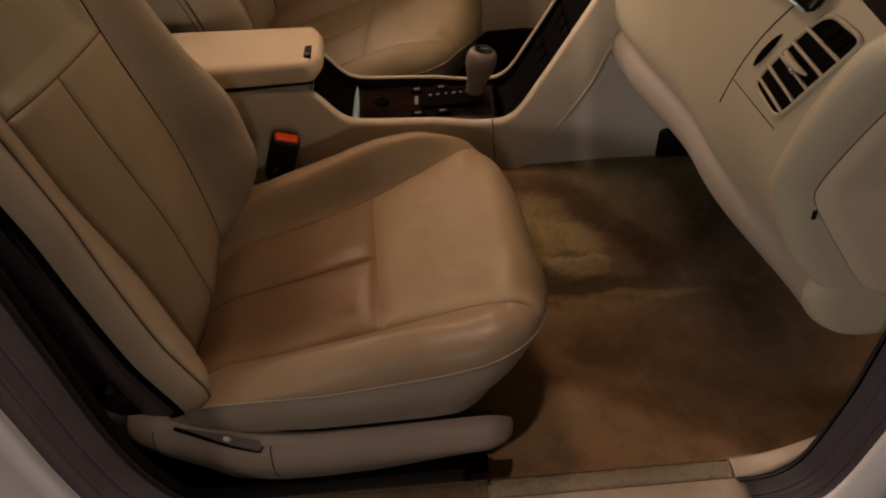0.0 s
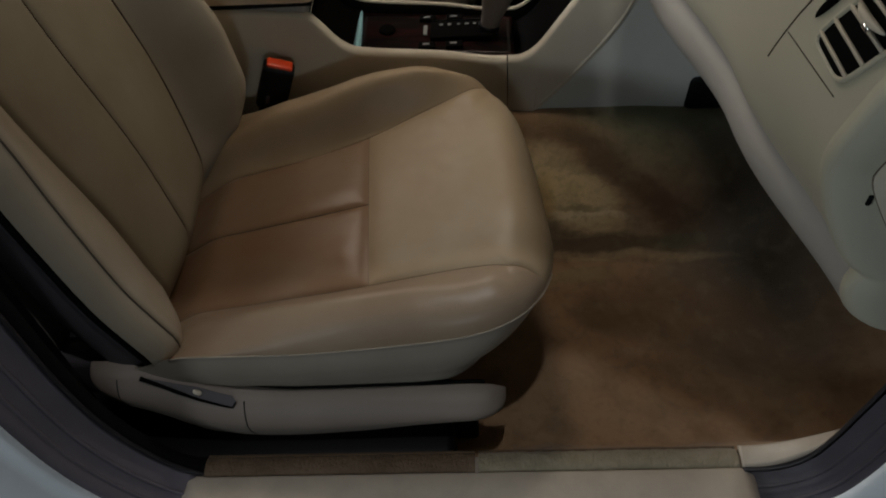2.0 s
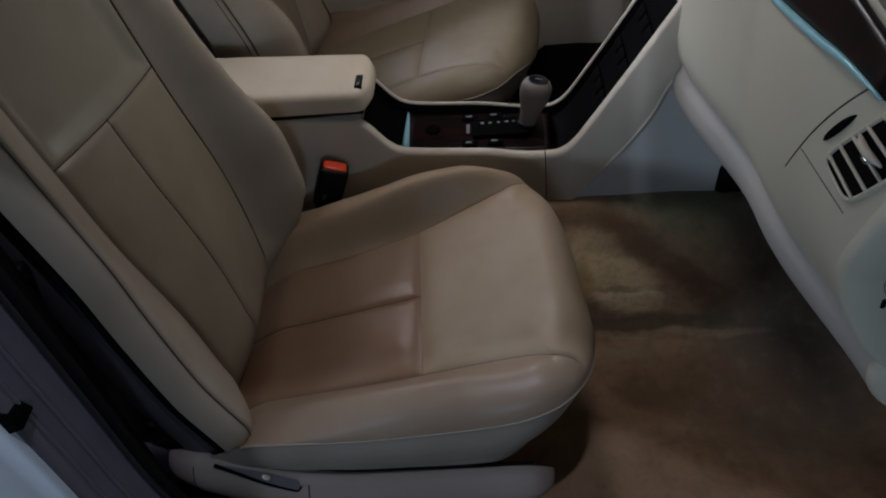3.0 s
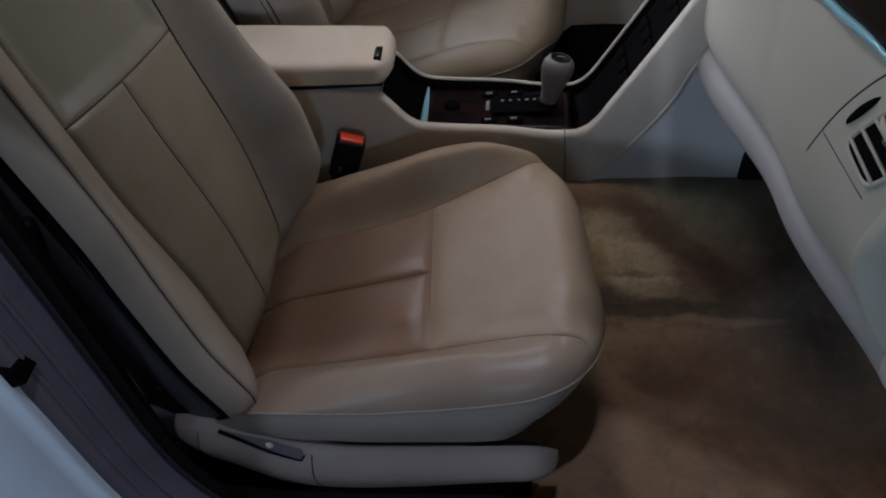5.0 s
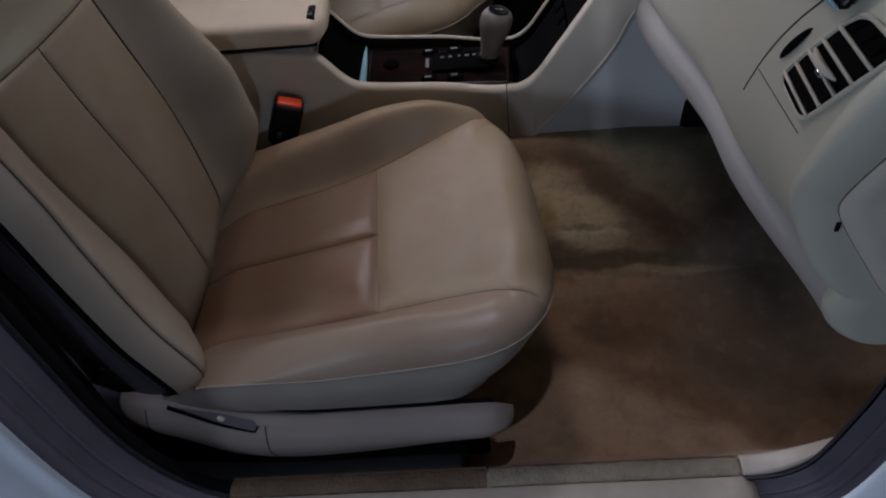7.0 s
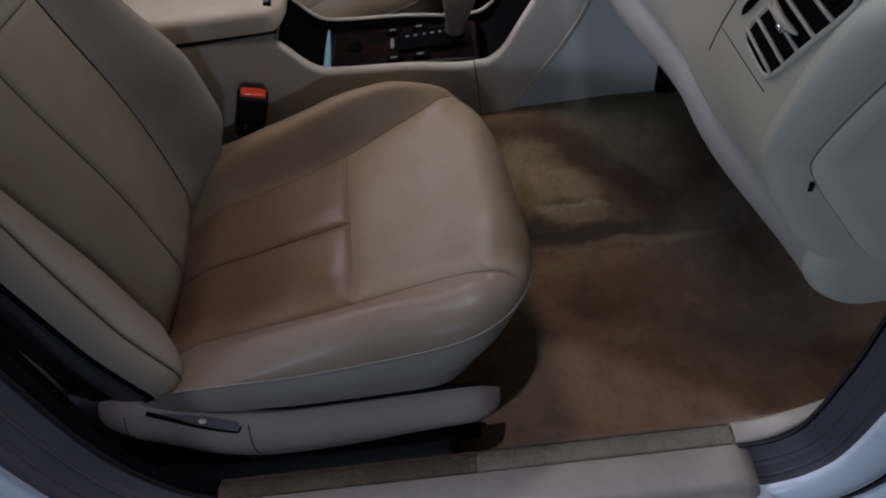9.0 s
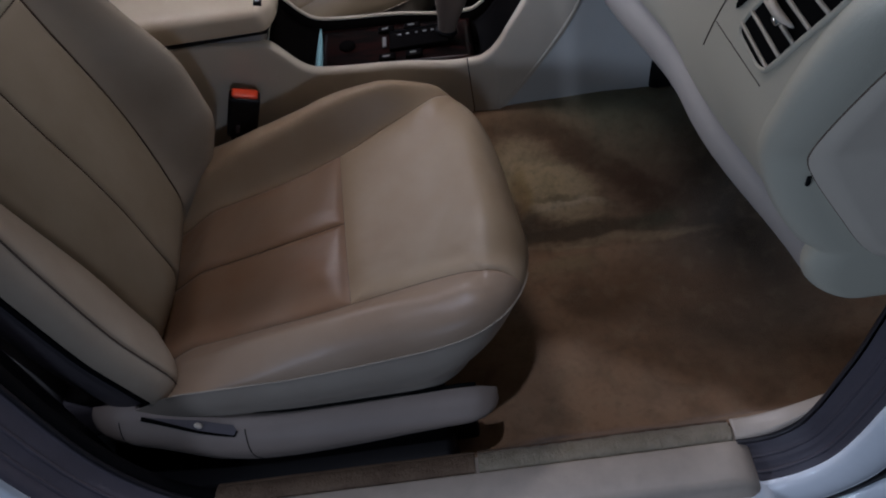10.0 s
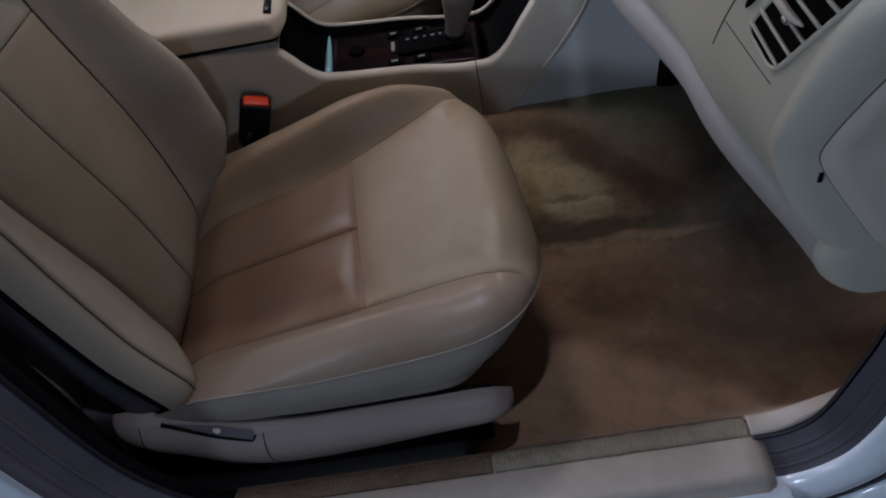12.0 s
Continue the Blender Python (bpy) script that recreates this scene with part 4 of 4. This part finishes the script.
def build_console():
    root = empty("centre_console", (0, Y0, 0))
    tagged(root, "beige plastic centre console with a dark lacquered wood panel", "console")
    shift = Vector((0, -Y0, 0))

    def add(name, bm, mat, label="", parent=None, smooth=True):
        bmesh.ops.translate(bm, vec=shift, verts=bm.verts)
        return part(name, bm, mat, parent or root, label, smooth)

    def side(y, lean, x0, x1, name, mat):
        """A side wall with a rounded rim that bulges slightly outward."""
        xs = [x0 + (x1 - x0) * i / 90 for i in range(91)]

        def f(u, v):
            top = console_top(u)
            low = 0.05 if u < 0.052 or lean < 0 else max(0.05, min(top - 0.03, crease(u) - 0.012))
            if v < 0.75:
                t = v / 0.75
                z = low + (top - 0.010 - low) * t
                yy = y + lean * (0.018 * (1 - smooth01(u / 0.05)) * (1 - t) ** 1.5 - 0.004 * math.sin(math.pi * t))
            else:
                a = (v - 0.75) / 0.25 * math.pi
                z = top - 0.010 + 0.010 * math.sin(a)
                yy = y + lean * (0.009 - 0.009 * math.cos(a))
            return (u, yy, z)
        add(name, sheet(f, xs, [j / 36 for j in range(37)]), mat)
    side(Y0, 1, -0.75, 0.0065, "side_panel", M_PLASTIC)
    side(Y0, 1, 0.0080, 0.30, "side_panel_front", M_PLASTIC_PALE)
    add("side_panel_far", slab_sheet(lambda u, v: (-0.75 + 1.05 * u, Y1 - 0.004, 0.05 + (console_top(-0.75 + 1.05 * u) - 0.05) * v), spaced(80), spaced(8), (0, 0.008, 0)), M_STACK, "black inner wall")
    add("far_rail", tube([Vector((-0.30 + 0.60 * k / 60, Y1, console_top(-0.30 + 0.60 * k / 60) + 0.001)) for k in range(61)], 0.0036, 8), M_PLASTIC_PALE, "slim pale rail")

    # recessed lower panel in front, towards the footwell
    def kick(u, v):
        x = 0.046 + 0.50 * u
        crest = crease(x)
        z = 0.10 + (crest - 0.10) * v
        y = Y0 + 0.001 + 0.006 * (1 - v) + 0.014 * smooth01((x - 0.10) / 0.16) * (1 - v) ** 0.6
        return (x, y, z)
    bead = [Vector((x, Y0 + 0.0005, crease(x) - 0.002)) for x in [0.050 + 0.19 * k / 40 for k in range(41)]]
    add("crease_bead", tube(bead, 0.0035, 8), M_PLASTIC_PALE, "rounded crease above the kick panel")
    add("kick_panel", slab_sheet(kick, spaced(36), spaced(24), (0, 0.01, 0)), M_KICK, "lower side panel, greyed for the cool light on it")

    # wood deck with the gear gate, and the cubby behind it
    deck = add("wood_panel", slab_sheet(lambda u, v: (-0.235 + 0.255 * u, Y0 + 0.017 + (Y1 - Y0 - 0.034) * v, 0.3445 - 0.02 * u + 0.003 * math.sin(math.pi * v)), spaced(20), spaced(12), (0, 0, -0.01)), M_WOOD, "dark lacquered burl wood panel")
    add("gear_gate", rounded_box(-0.118, -0.018, 0.676, 0.722, 0.336, 0.3440, 0.002), M_STACK, "black gear gate", deck)
    for x, w in ((-0.1, 0.006), (-0.086, 0.006), (-0.071, 0.004), (-0.057, 0.007), (-0.044, 0.005)):
        add("gate_mark", rounded_box(x - w / 2, x + w / 2, 0.7085, 0.7125, 0.3440, 0.3450, 0.0), M_PRINT, "", deck, False)
    add("gate_line", rounded_box(-0.118, -0.03, 0.7225, 0.7245, 0.3425, 0.3440, 0.0), M_CHROME, "", deck, False)
    add("gate_mark", rounded_box(-0.129, -0.123, 0.684, 0.710, 0.3435, 0.3450, 0.0), M_PRINT, "pale printed mark", deck, False)
    for x in (-0.123, -0.078):
        for y in (0.661, 0.737):
            k = add("console_button", rounded_box(x - 0.014, x + 0.014, y - 0.008, y + 0.008, 0.336, 0.3425, 0.002), M_STACK, "black console button", deck)
            add("button_mark", rounded_box(x - 0.007, x + 0.004, y - 0.002, y + 0.002, 0.3420, 0.3430, 0.0), M_PRINT, "", k, False)
    add("rotary_switch", prism([(-0.190 + 0.014 * math.cos(a), 0.701 + 0.014 * math.sin(a)) for a in [2 * math.pi * i / 20 for i in range(20)]], "z", 0.338, 0.349, 0.003), M_STACK, "black rotary switch", deck)

    def cubby(u, v):
        x = -0.300 + 0.063 * u
        return (x, Y0 + 0.012 + (Y1 - Y0 - 0.024) * v, 0.418 - 0.070 * u - 0.018 * math.sin(math.pi * u))
    # Black slab across the slanted cubby recess.
    add("cubby_sheet", slab_sheet(cubby, spaced(12), spaced(10), (0, 0, -0.01)), M_STACK, "black sheet across the slanted cubby recess")
    add("cubby_strip", tube([Vector((-0.236, Y0 + 0.018 + (Y1 - Y0 - 0.036) * k / 10, 0.349)) for k in range(11)], lambda t: 0.0066 * (1 - 0.75 * t ** 2), 8), M_STRIP_BLUE, "chrome cubby strip with a blue reflection painted on")
    add("cubby_edge", tube([Vector((-0.299, Y0 + 0.012 + (Y1 - Y0 - 0.024) * k / 10, 0.421)) for k in range(11)], 0.0016, 6), M_CHROME)

    # stack of controls rising to the dashboard
    def stack(u, v):
        x = 0.018 + 0.28 * u
        return (x, Y0 + 0.015 + (Y1 - Y0 - 0.030) * v, console_top(x) - 0.012 - 0.004 * math.sin(math.pi * v))
    st = add("stack_panel", slab_sheet(stack, spaced(30), spaced(10), (0.01, 0, -0.005)), M_STACK, "black lacquered centre stack with switches")
    for k in range(3):
        for j in range(3):
            x = 0.105 + 0.035 * k
            z = console_top(x) - 0.011
            bm = rounded_box(-0.010, 0.010, -0.015, 0.015, -0.004, 0.004, 0.002)
            bmesh.ops.transform(bm, matrix=Matrix.Translation((x, Y0 + 0.036 + 0.035 * j, z)) @ Matrix.Rotation(radians(-58), 4, "Y"), verts=bm.verts)
            add("stack_button", bm, M_STACK, "", st)
    # armrest box below the lid
    add("armrest_base", rounded_box(-0.74, -0.303, Y0 + 0.008, Y1 - 0.008, 0.36, 0.440, 0.008), M_PLASTIC_GREY)


build_console()


def build_armrest():
    root = empty("armrest", (-0.50, 0.70, 0.44))
    tagged(root, "padded pale beige leather armrest lid on the console", "armrest")

    def lid(u, v):
        # v runs round the section, u from back to front
        a = 2 * math.pi * v
        x = -0.70 + 0.425 * u
        end = 1 - max(0.0, (u - 0.94) / 0.06) ** 2.2 * 0.45
        c, s = math.cos(a), math.sin(a)
        ry = (0.078 - 0.017 * u) * end
        rz = (0.029 - 0.005 * u) * (1 - max(0.0, (u - 0.95) / 0.05) ** 2 * 0.5)
        y = 0.702 - 0.017 * u + ry * math.copysign(abs(c) ** 0.42, c)
        z = 0.473 - 0.005 * u + rz * math.copysign(abs(s) ** 0.5, s) + 0.003 * noise.noise(Vector((x * 9, y * 9, 1)))
        return (x + 0.50, y - 0.70, z - 0.44)
    bm = sheet(lid, [math.sin(math.pi / 2 * t) * 0.3 + 0.7 * t for t in spaced(40, 0.2)], [j / 44 for j in range(44)], closed_v=True)
    bm.verts.ensure_lookup_table()
    bm.faces.new(bm.verts[-44:])
    part("lid", bm, M_ARM, root)
    part("latch", rounded_box(0.2035, 0.2095, -0.060, -0.032, 0.046, 0.0545, 0.002), M_CHROME, root, "bright latch button")
    part("latch_slot", rounded_box(0.2005, 0.2125, -0.063, -0.029, 0.043, 0.0528, 0.002), M_BLACK, root)
    part("lid_joint", rounded_box(-0.20, 0.208, -0.068, 0.068, 0.0005, 0.0055, 0.001), M_BLACK, root, "dark gap under the lid")


M_ARM = leather_material("pale_armrest_leather", (0.70, 0.62, 0.49), (0.58, 0.48, 0.35))
build_armrest()


def build_shifter():
    root = empty("gear_shifter", (-0.020, 0.700, 0.345))
    root.rotation_euler = (0, radians(14), 0)
    root.scale = (0.88, 0.88, 0.97)
    tagged(root, "beige leather gear knob on a short stalk", "gear shifter")
    prof = [(0.0, 0.0135), (0.010, 0.0140), (0.025, 0.0160), (0.045, 0.0200), (0.060, 0.0235), (0.073, 0.0250), (0.083, 0.0240), (0.090, 0.0205), (0.094, 0.0150)]

    def f(u, v):
        z, r = prof[u]
        a = 2 * math.pi * v
        return (r * 1.25 * math.cos(a), r * 1.1 * math.sin(a), z)
    bm = sheet(f, list(range(len(prof))), [j / 24 for j in range(24)], closed_v=True)
    bm.verts.ensure_lookup_table()
    bm.faces.new(bm.verts[-24:])
    part("knob", bm, M_KNOB, root, "worn beige leather knob")
    part("knob_cap", prism([(0.0195 * math.cos(a), 0.0165 * math.sin(a)) for a in [2 * math.pi * i / 24 for i in range(24)]], "z", 0.091, 0.0965, 0.002), M_BLACK_GLOSS, root, "glossy black cap")
    part("cap_mark", rounded_box(-0.007, 0.007, -0.0012, 0.0012, 0.0962, 0.0970, 0.0), M_PRINT, root, smooth=False)
    part("boot", prism([(0.021 * math.cos(a), 0.019 * math.sin(a)) for a in [2 * math.pi * i / 24 for i in range(24)]], "z", -0.004, 0.004, 0.002), M_BLACK, root, "black gear boot")


M_KNOB = leather_material("knob_leather", (0.17, 0.145, 0.130), (0.12, 0.10, 0.088))
build_shifter()


# ---- dashboard ----
def dash_section(y):
    """The section of the dashboard, from under its lower lip up over the face to the top."""
    bow = 0.055 * smooth01((0.36 - y) / 0.34) ** 1.3 - 0.055 * smooth01((y - 0.33) / 0.30)
    low = 0.0
    pts = [(0.46, 0.36), (0.36, 0.385), (0.306, 0.405), (0.284, 0.418), (0.272, 0.432), (0.266, 0.450), (0.266, 0.470), (0.272, 0.486),
           (0.274, 0.495), (0.262, 0.510), (0.252, 0.540), (0.246, 0.580), (0.243, 0.620), (0.242, 0.660), (0.242, 0.700), (0.243, 0.735), (0.246, 0.770), (0.250, 0.800), (0.256, 0.822), (0.266, 0.838)]
    out = []
    for x, z in pts:
        k = smooth01((0.66 - z) / 0.22) if y < 0.4 else 0.45 + 0.55 * smooth01((0.66 - z) / 0.22)
        out.append((x + bow * k, z + low))
    return out


def build_dash():
    root = empty("dashboard", (0.30, 0.10, 0.40))
    tagged(root, "beige grained vinyl dashboard with a rounded door end", "dashboard")
    shift = Vector((-0.30, -0.10, -0.40))

    def add(name, bm, mat, label="", parent=None, smooth=True):
        bmesh.ops.translate(bm, vec=shift, verts=bm.verts)
        return part(name, bm, mat, parent or root, label, smooth)
    n = len(dash_section(0.3))

    def curve_at(y, i0, i1, steps):
        sec = [(x, 0, z) for x, z in dash_section(y)[i0:i1]]
        return smooth_line(sec, steps)

    END = 0.062
    heights = [q.z for q in curve_at(0.3, 0, n, 4)]

    def y_end(z):
        """The door end leans outward above the knee roll."""
        return END - 0.34 * max(0.0, z - 0.64)

    def face(i0, i1, y0, y1, ny, steps=4):
        def f(u, v):
            e = y_end(heights[i0 * steps + v] if steps == 4 else 0)
            y = e + (y1 - e) * (u - y0) / (y1 - y0)
            q = curve_at(y, i0, i1, steps)[v]
            return (q.x, y, q.z)
        ys = [y0 + (y1 - y0) * i / ny for i in range(ny + 1)]
        return sheet(f, ys, list(range(steps * (i1 - i0 - 1) + 1)))
    add("lower_lip", face(0, 9, END, 2 * YC - 0.05, 70), M_LIP, "grey-beige lower knee roll")
    # the padded face stops at the curved joint round the vent panel
    add("face_pad", face(8, n, END, 2 * YC - 0.05, 90), M_DASH)

    # rounded door end: the section shrinks in depth and curves round
    def end_cap(u, v):
        e = y_end(heights[v])
        q = curve_at(e, 0, n, 4)[v]
        a = u * math.pi / 2
        r = 0.030 * smooth01((q.z - 0.36) / 0.06)
        ridge = 0.007 * math.sin(math.pi * u) * smooth01((q.z - 0.42) / 0.05)
        return (q.x + r * (1 - math.cos(a)) - ridge, e - r * math.sin(a), q.z)
    m = 4 * (n - 1) + 1
    add("end_roll", sheet(end_cap, spaced(12), list(range(m))), M_DASH, "rounded padded dashboard end")

    def lid_point(outline, u, v, proud):
        """Across the lid: u up its height, v from its front edge to its back edge."""
        chain = sorted((z, x) for x, z in outline if x < 0.425)
        z = chain[0][0] + (chain[-1][0] - chain[0][0]) * u
        front = ease(z, chain)
        return (front + (0.62 - front) * v, y_end(z) - 0.030 + proud, z)

    def end_face(u, v):
        e = y_end(heights[v])
        q = curve_at(e, 0, n, 4)[v]
        r = 0.030 * smooth01((q.z - 0.36) / 0.06)
        return (q.x + r + (0.75 - q.x - r) * u, e - r + 0.002 * u, q.z)
    add("end_face", sheet(end_face, spaced(10), list(range(m))), M_DASH)
    # the lid in the end, with its joint and finger notch
    lid = [(0.290, 0.788), (0.279, 0.738), (0.271, 0.680), (0.271, 0.642), (0.282, 0.614), (0.317, 0.557), (0.350, 0.507), (0.378, 0.484), (0.42, 0.478), (0.62, 0.480), (0.64, 0.780)]
    lid = [(p.x + 0.004, p.z) for p in smooth_line([(x, 0, z) for x, z in lid], 5)]
    lid_bm = slab_sheet(lambda u, v: lid_point(lid, u, v, -0.0025), spaced(48, 0.5), spaced(14), (0, 0.007, 0))
    l = add("end_lid", lid_bm, M_PLASTIC, "flat beige lid in the dashboard end")
    add("lid_joint", tube([Vector((x, y_end(z) - 0.0305, z)) for x, z in lid], 0.0009, 6), M_SEAM, "", l)
    add("finger_notch", rounded_box(0.279, 0.283, 0.0292, 0.032, 0.607, 0.618, 0.001), M_BLACK, "dark finger notch", l)

    # top pad, bright strip, far top
    def strip_z(y):
        return ease(y, [(-0.04, 0.830), (0.136, 0.802), (0.233, 0.778), (0.40, 0.745), (0.70, 0.720), (1.40, 0.720)])

    def wood_face(u, v):
        y = 0.068 + 1.244 * u
        z = strip_z(y) + (0.836 - strip_z(y)) * v
        return (0.2405 + 0.012 * v, y, z)
    add("bright_strip", tube([Vector((0.2395, y, strip_z(y))) for y in [0.072 + 1.228 * k / 60 for k in range(61)]], lambda t: 0.0042 * min(1.0, 0.3 + 8 * t), 8), M_STRIP_BLUE, "chrome trim strip, its blue reflection put into the colour")
    add("wood_trim", slab_sheet(wood_face, spaced(40), spaced(6), (0.006, 0, 0)), M_WOOD, "dark lacquered wood above the strip")
    add("top_pad", slab_sheet(lambda u, v: (0.266 + 0.556 * u, 0.045 + 1.31 * v, 0.822 + 0.04 * math.sin(math.pi * 0.5 * u) - 0.0), spaced(14), spaced(20), (0, 0, -0.02)), M_PLASTIC_GREY, "grey dashboard top")

    # vent unit with its joint lines
    def on_face(y, z, proud=0.0):
        e = y_end(z)
        line = curve_at(max(y, e), 8, n, 8)
        k = next((i for i in range(1, len(line)) if line[i].z >= z), len(line) - 1)
        a, b = line[k - 1], line[k]
        x = a.x + (b.x - a.x) * max(0.0, min(1.0, (z - a.z) / (b.z - a.z)))
        if y < e:
            x += 0.030 - math.sqrt(max(0.0, 0.030 ** 2 - (e - y) ** 2))
        return Vector((x - proud, y, z))
    joint = smooth_line([(0.222, 0, 0.620), (0.198, 0, 0.662), (0.177, 0, 0.700), (0.155, 0, 0.735), (0.134, 0, 0.766), (0.116, 0, 0.790), (0.100, 0, 0.812)], 8)
    add("panel_joint", tube([on_face(q.x, q.z, -0.0003) for q in joint], 0.0011, 6), M_THREAD)
    add("panel_joint", tube([on_face(0.190 - 0.115 * k / 20, 0.670 + 0.018 * k / 20, -0.0003) for k in range(21)], 0.0009, 6), M_THREAD)

    unit = empty("vent")
    unit.parent = root
    corners = [(0.136, 0.702), (0.072, 0.703), (-0.004, 0.823), (0.058, 0.817)]

    def vent_at(s, t, proud):
        """s along the lower rim, t up; the vent leans with the panel."""
        a, b, c, d = [Vector((0, y, z)) for y, z in corners]
        q = (a * (1 - s) + b * s) * (1 - t) + (d * (1 - s) + c * s) * t
        return on_face(q.y, q.z, proud)

    def bar(s0, t0, s1, t1, w, d0, d1, name, mat, label="", k=10):
        """A flat bar from one place of the vent to another, w thick, from d0 to d1 proud of the face."""
        a0, a1 = vent_at(s0, t0, d0), vent_at(s1, t1, d0)
        b0, b1 = vent_at(s0, t0, d1), vent_at(s1, t1, d1)
        d = (a1 - a0).normalized()
        up = d.cross(Vector((-1, 0, 0))).normalized() * w / 2
        bm = bmesh.new()
        vs = [bm.verts.new(p) for p in (a0 - up, a1 - up, a1 + up, a0 + up, b0 - up, b1 - up, b1 + up, b0 + up)]
        for q in ((0, 1, 2, 3), (7, 6, 5, 4), (0, 4, 5, 1), (1, 5, 6, 2), (2, 6, 7, 3), (3, 7, 4, 0)):
            bm.faces.new([vs[i] for i in q])
        bmesh.ops.bevel(bm, geom=bm.edges[:], offset=min(w * 0.3, 0.0015), segments=2, profile=0.5, affect="EDGES")
        return add(name, bm, mat, label, unit)
    def vent_round(u, v, proud):
        """u and v from -1 to 1 across the opening, its corners rounded off."""
        return vent_at(0.5 + 0.5 * u * math.sqrt(1 - 0.16 * v ** 6), 0.5 + 0.5 * v * math.sqrt(1 - 0.16 * u ** 6), proud)
    grid = [-1.03 + 2.06 * k / 14 for k in range(15)]
    # Black sheet laid on the face paints the shade inside the vent.
    add("vent_duct", sheet(lambda u, v: vent_round(u, v, 0.0012), grid, grid), M_VOID, "black sheet standing in for the shaded air duct", unit)
    ring = [(g, -1.04) for g in grid] + [(1.04, g) for g in grid] + [(-g, 1.04) for g in grid] + [(-1.04, -g) for g in grid]
    add("vent_frame", tube([vent_round(u, v, 0.0008) for u, v in ring] + [vent_round(*ring[0], 0.0008)], 0.0024, 10), M_DASH, "rounded beige vent surround", unit)
    for k in range(5):
        t = 0.10 + 0.18 * k
        bar(0.0, t, 1.0, t, 0.0033, 0.0014, 0.0042, "vent_slat", M_PLASTIC_PALE)
    for k in range(3):
        bar(0.18 + 0.28 * k, 0.86, 0.22 + 0.28 * k, 0.98, 0.0030, 0.0013, 0.0022, "vent_vane", M_STACK, "dark vane behind the slats")
    fin = [vent_at(0.06 + 0.74 * k / 16, 0.555, 0.0045 + 0.004 * math.sin(math.pi * k / 16)) for k in range(17)]
    add("vent_tab", tube(fin, lambda t: 0.0008 + 0.0030 * math.sin(math.pi * t) ** 0.7, 10), M_PLASTIC_PALE, "pale pointed adjusting tab", unit)
    bar(0.52, 0.53, 0.66, 0.53, 0.0042, 0.0075, 0.0128, "tab_inlay", M_CHROME)
    wheel = [on_face(0.150 - 0.038 * k / 12, 0.712 + 0.056 * k / 12, 0.0) for k in range(13)]
    bm = tube(wheel, lambda t: 0.0006 + 0.0038 * math.sin(math.pi * t) ** 0.6, 10)
    add("thumb_wheel", bm, M_VOID, "black ribbed thumb wheel", unit)


M_LIP = material("lip_plastic", (0.37, 0.35, 0.32), 0.5, grain=0.25, grain_scale=900, patch=0.35, patch_scale=6)
build_dash()
# the dark heater duct under the dashboard
duct = empty("heater_duct", (0.36, 0.66, 0.10))
tagged(duct, "black plastic heater duct under the dashboard beside the tunnel", "heater duct")
part("duct_body", rounded_box(-0.05, 0.10, -0.02, 0.06, 0.09, 0.17, 0.015), M_BLACK, duct)
part("duct_leg", rounded_box(0.02, 0.09, 0.0, 0.04, -0.02, 0.10, 0.008), M_BLACK, duct)
